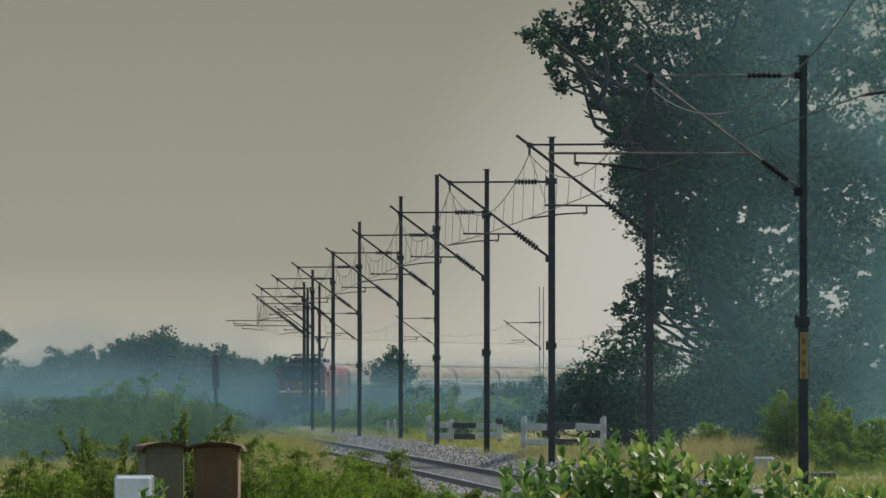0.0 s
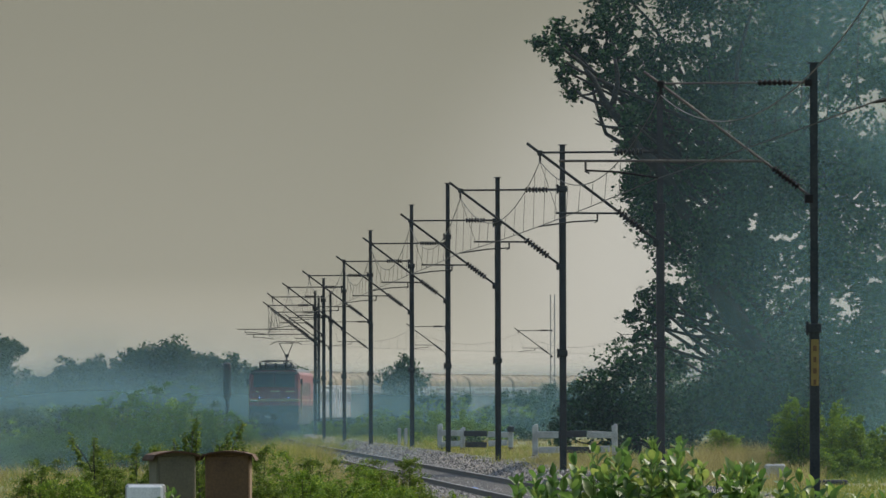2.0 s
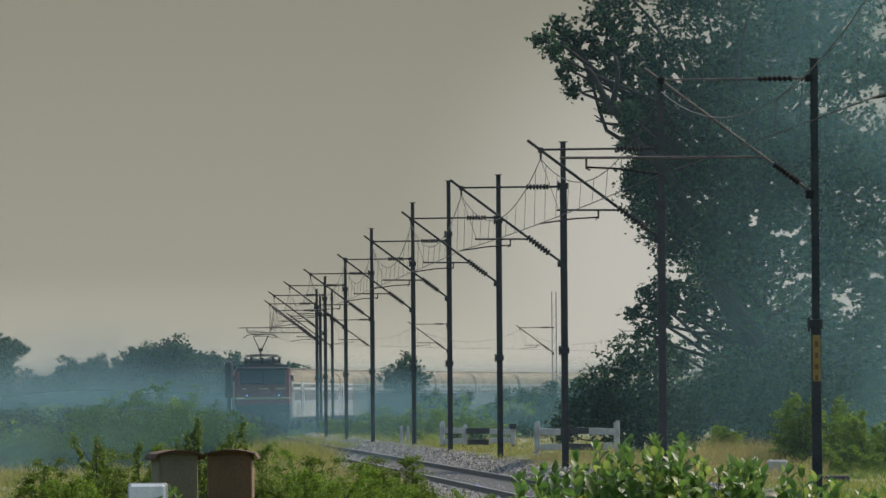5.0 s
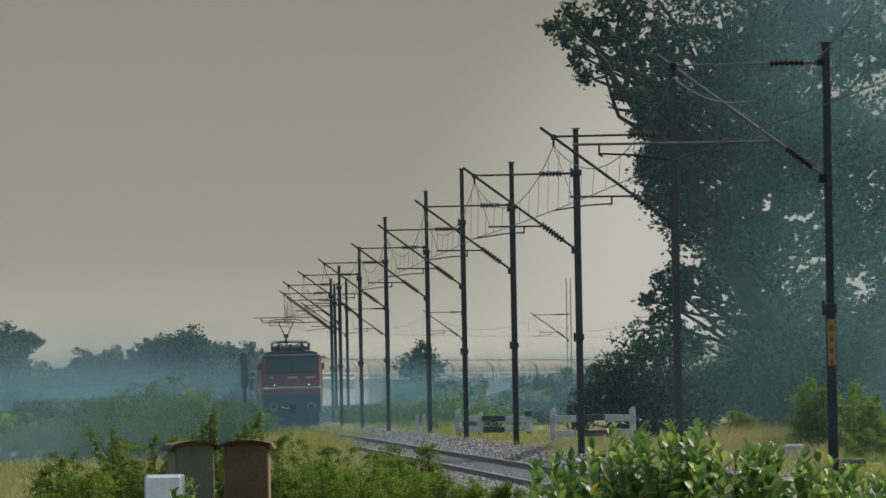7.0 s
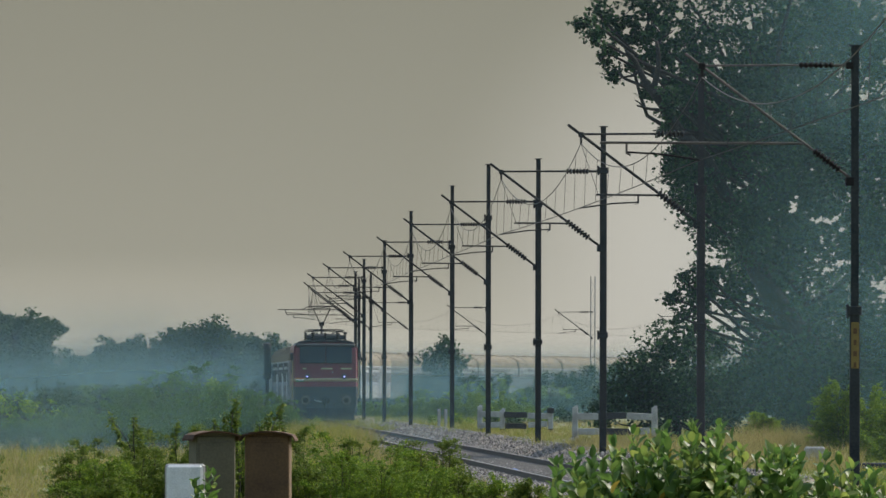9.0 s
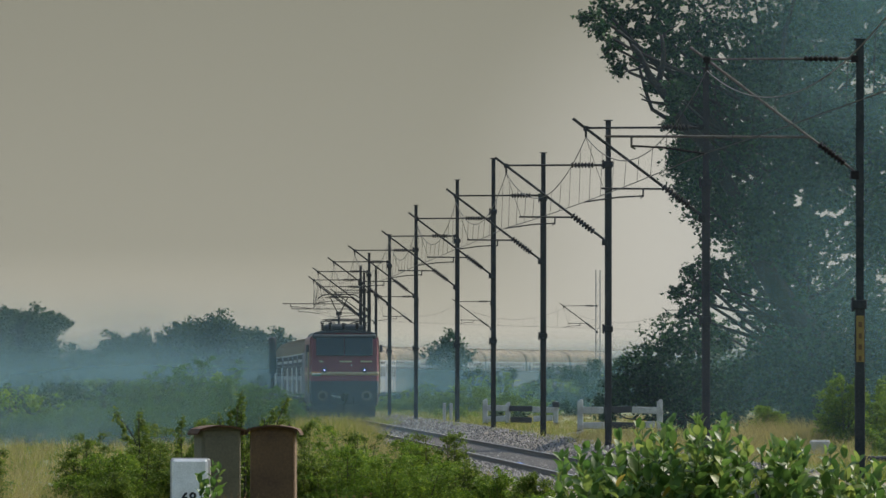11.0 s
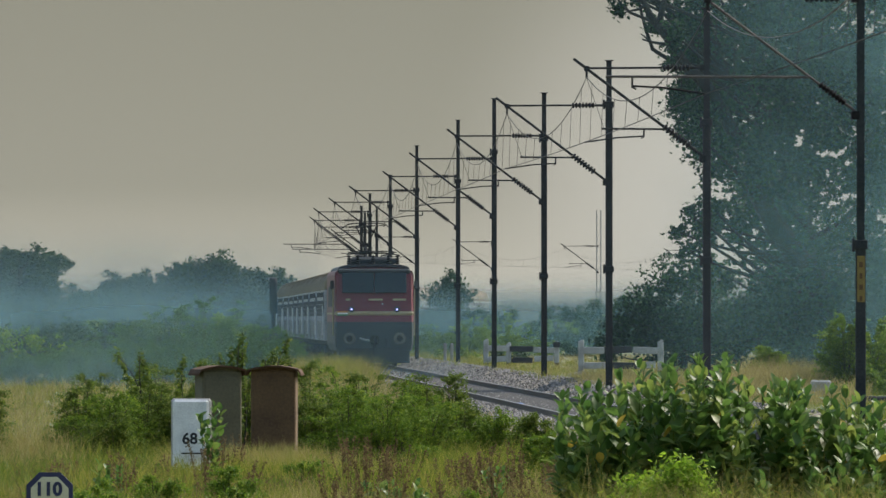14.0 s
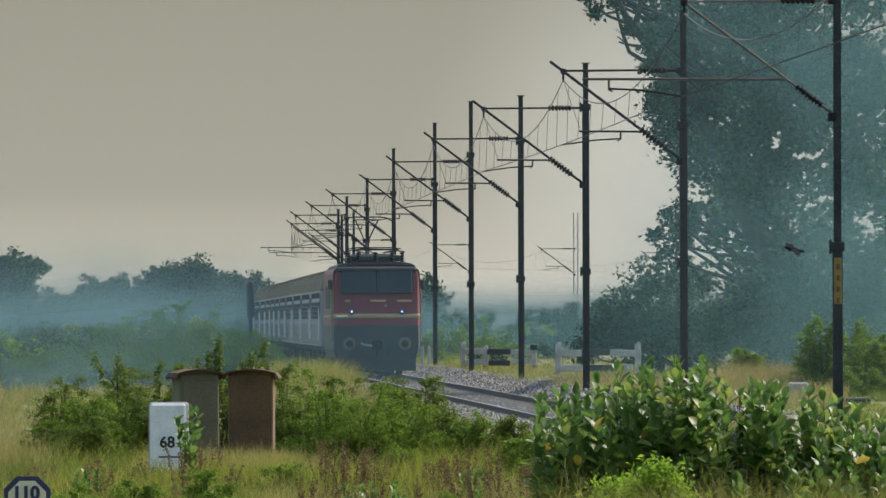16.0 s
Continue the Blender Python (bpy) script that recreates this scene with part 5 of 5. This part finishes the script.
blades("grass", 7, 9000, (0.6, 5.0), (98, 111), 0.98, 0.0035, M_GRASS, "tall grass before the milkweed")
blades("grass", 8, 5000, (0.6, 5.0), (98, 111), 1.05, 0.003, M_STRAW, "tall dry grass before the milkweed")
blades("grass", 13, 22000, (-7.5, -0.8), (275, 430), 0.75, 0.006, M_STRAW, "tall dry grass on the slope left of the rails", keep=left_side)
blades("grass", 14, 22000, (-7.5, -0.8), (270, 430), 0.62, 0.007, M_GRASS, "tall green grass on the slope left of the rails", keep=left_side)
blades("grass", 23, 11000, (-8.0, -4.4), (368, 425), 1.12, 0.007, M_STRAW, "tall dry grass hiding the far rails", keep=left_side)
blades("grass", 24, 18000, (-8.0, -4.4), (366, 425), 1.12, 0.007, M_GRASS, "tall green grass hiding the far rails", keep=left_side)
blades("grass", 25, 14000, (-9.5, 0.5), (430, 620), 0.42, 0.010, M_GRASS, "green verge grass beside the far ballast", keep=right_side, base=0.1)
blades("grass", 27, 14000, (-12, -4), (500, 655), 0.42, 0.012, M_GRASS, "thin grass growing over the far ballast", keep=lambda x, y: np.abs(np.abs(x - (-10.7 + 0.0315 * (652 - y))) - 2.3) < 1.2, base=-0.1)
blades("grass", 26, 9000, (2, 9), (150, 216), 0.3, 0.006, M_GRASS, "rough grass at the ballast edge", keep=lambda x, y: np.abs(x - (-10.9 + 0.0315 * (652 - y)) - 2.0) < 0.75, base=0.05)
blades("grass", 15, 16000, (2, 14), (150, 222), 0.24, 0.006, M_SCRUB, "rough grass beside the nearest mast", keep=right_side, base=0.18)
blades("grass", 16, 9000, (5.9, 8.1), (284, 297), 0.9, 0.006, M_STRAW, "tall straw grass before the shaded trees", base=0.1)
blades("grass", 19, 16000, (3, 12), (190, 252), 0.15, 0.007, M_GRASS, "short grass beside the ballast", keep=right_side, base=0.2, lean=0.6)
blades("grass", 17, 17000, (-7.0, 1.9), (126, 170), 0.5, 0.005, M_WEED, "brown dead stalks among the grass", lean=0.6, keep=lambda x, y: patch(x + 1.1, y * 1.4))
weeds(5, 46, (-2.4, 1.9), (130, 164))
weeds(6, 16, (-6.5, -3.5), (138, 168))


# ---- ballast stones and sleepers ----
def build_stones():
    rng = np.random.default_rng(4)
    n = 36000
    y = 215 + 330 * rng.uniform(0, 1, n) ** 1.2
    o = rng.uniform(-2.1, 2.9, n)
    o = o[(np.abs(np.abs(o) - 0.86) > 0.1) & ((np.abs(o) > 0.8) | (rng.uniform(0, 1, n) < 0.3))]
    y = y[:len(o)]
    n = len(o)
    c = np.stack([-10.9 + 0.0315 * (652 - y) + o, y, np.interp(o, [-3.3, -1.55, 1.55, 1.9, 2.4, 2.8, 3.4], [-0.42, -0.15, -0.15, -0.07, 0.0, 0.0, -0.25]) + LIFT + 0.02], 1)
    c[:, 2] += [0.40 * bank(a, b) for a, b in c[:, :2]]
    corner = np.array([(1, 0, 0), (-1, 0, 0), (0, 1, 0), (0, -1, 0), (0, 0, 1), (0, 0, -1)], float)
    v = c[:, None, :] + (corner[None] + rng.normal(size=(n, 6, 3)) * 0.25) * rng.uniform(0.018, 0.042, (n, 1, 1))
    f = np.array([(0, 2, 4), (2, 1, 4), (1, 3, 4), (3, 0, 4), (2, 0, 5), (1, 2, 5), (3, 1, 5), (0, 3, 5)])
    ob = new("ballast_stones", faces_mesh("ballast_stones", v.reshape(-1, 3), (np.arange(n)[:, None, None] * 6 + f).reshape(-1, 3), 3, M_STONE))
    tagged(ob, "loose grey and pinkish crushed stones along the track", "ballast stones", kind="stuff")


build_stones()


# ---- a crow that crosses the view ----
def build_bird():
    ob = thing("crow", (20, 195, 5), "black crow gliding past the trees", "bird")
    part("body", Geo().tube([(0, -0.22, 0.0), (0, -0.17, 0.01), (0, -0.08, 0.0), (0, 0.06, 0), (0, 0.16, 0.0), (0, 0.30, 0.0)], [0.008, 0.03, 0.055, 0.05, 0.025, 0.04], 10), M_FEATHER, ob, smooth=True)
    for s in (-1, 1):
        part("wing", Geo().loft([[(s * a, y0, z), (s * a, y1, z + 0.004), (s * a, y1, z - 0.008), (s * a, y0, z - 0.012)] for a, y0, y1, z in ((0.03, -0.08, 0.08, 0.01), (0.18, -0.12, 0.08, 0.05), (0.34, -0.06, 0.09, 0.03), (0.42, 0.0, 0.06, -0.01))]), M_FEATHER, ob)
    return ob


BIRD = build_bird()
BIRD.scale = (0.7, 0.7, 0.7)
SWIFT = copy_thing(BIRD, pose(-60, 150, 3))
SWIFT.name = "swift"
SWIFT.scale = (0.22, 0.22, 0.22)
tagged(SWIFT, "tiny dark swift darting across the sky", "bird")

# ---- far hills ----
hill = []
for k in range(41):
    x = -60 + 8 * k
    hill += [(x, 1400, -3), (x, 1400, 1.6 + 2.2 * max(0, math.sin(k * 0.16)) ** 2 + 0.7 * noise.noise((k * 0.45, 0, 0))), (x, 1500, -3)]
ob = new("far_hills", faces_mesh("far_hills", hill, [[3 * k + a, 3 * k + 3 + a, 3 * k + 4 + a, 3 * k + 1 + a] for k in range(40) for a in (0, 1)], 4, M_HILL))
tagged(ob, "low hazy hills on the horizon", "hills", kind="structure")


# ---- sleepers ----
SLEEPER = Geo().box((0, 0, 0), (2.7, 0.25, 0.2), 0.03).mesh("sleeper")
for i in range(300):
    y = 205 + 0.65 * i
    ob = part("sleeper", SLEEPER, M_SLEEPER, TRACK)
    ob.matrix_basis = pose(track_x(y), y, -0.225 + LIFT + CANT / 2, 0, -1.0, track_turn(y))


# ---- what moves ----
def motions():
    times = [0.5 * i for i in range(33)]

    def ride(vehicle, behind, base):
        rows = []
        for t in times:
            y = 765.0 - 21.6 * t + behind
            a, b = y - base, y + base
            x = (track_x(a) + track_x(b)) / 2
            turn = math.degrees(-math.atan((track_x(b) - track_x(a)) / (b - a)))
            rows.append((t, pose(x, y, LIFT + CANT / 2, 0, 0, turn)))
        walk(vehicle, rows)

    ride(LOCO, 9.8, 5.6)
    for i, c in enumerate(COACHES):
        ride(c, 9.8 + 9.8 + 11.0 + 22.25 * i, 7.4)
    walk(SMOKE, [(0.0, pose(-1.5, 392, 2)), (8.0, pose(0.2, 392, 2.15)), (16.0, pose(1.6, 392, 2.0))])
    walk(VEIL, [(0.0, pose(0.3, 320.5, 2)), (11.0, pose(0.0, 320.5, 2)), (16.0, pose(-2.8, 320.5, 2))])
    walk(BIRD, [(0.0, pose(117.2, 195, 8.0, 0, 14, -72)), (12.0, pose(33.2, 195, 4.6, 0, 14, -72)), (16.0, pose(5.16, 195, 3.17, -12, 20, -72))])
    walk(SWIFT, [(0.0, pose(-60.0, 150, 3.0, 0, 0, 90)), (11.5, pose(-10.0, 150, 3.0, 0, 0, 90)), (12.0, pose(-5.2, 150, 3.44, 0, -10, 90)), (12.2, pose(-3.3, 150, 3.98, 0, -20, 90)), (12.5, pose(-1.2, 150, 7.4, 0, -30, 90)), (16.0, pose(20.0, 150, 34.0, 0, -30, 90))])


motions()
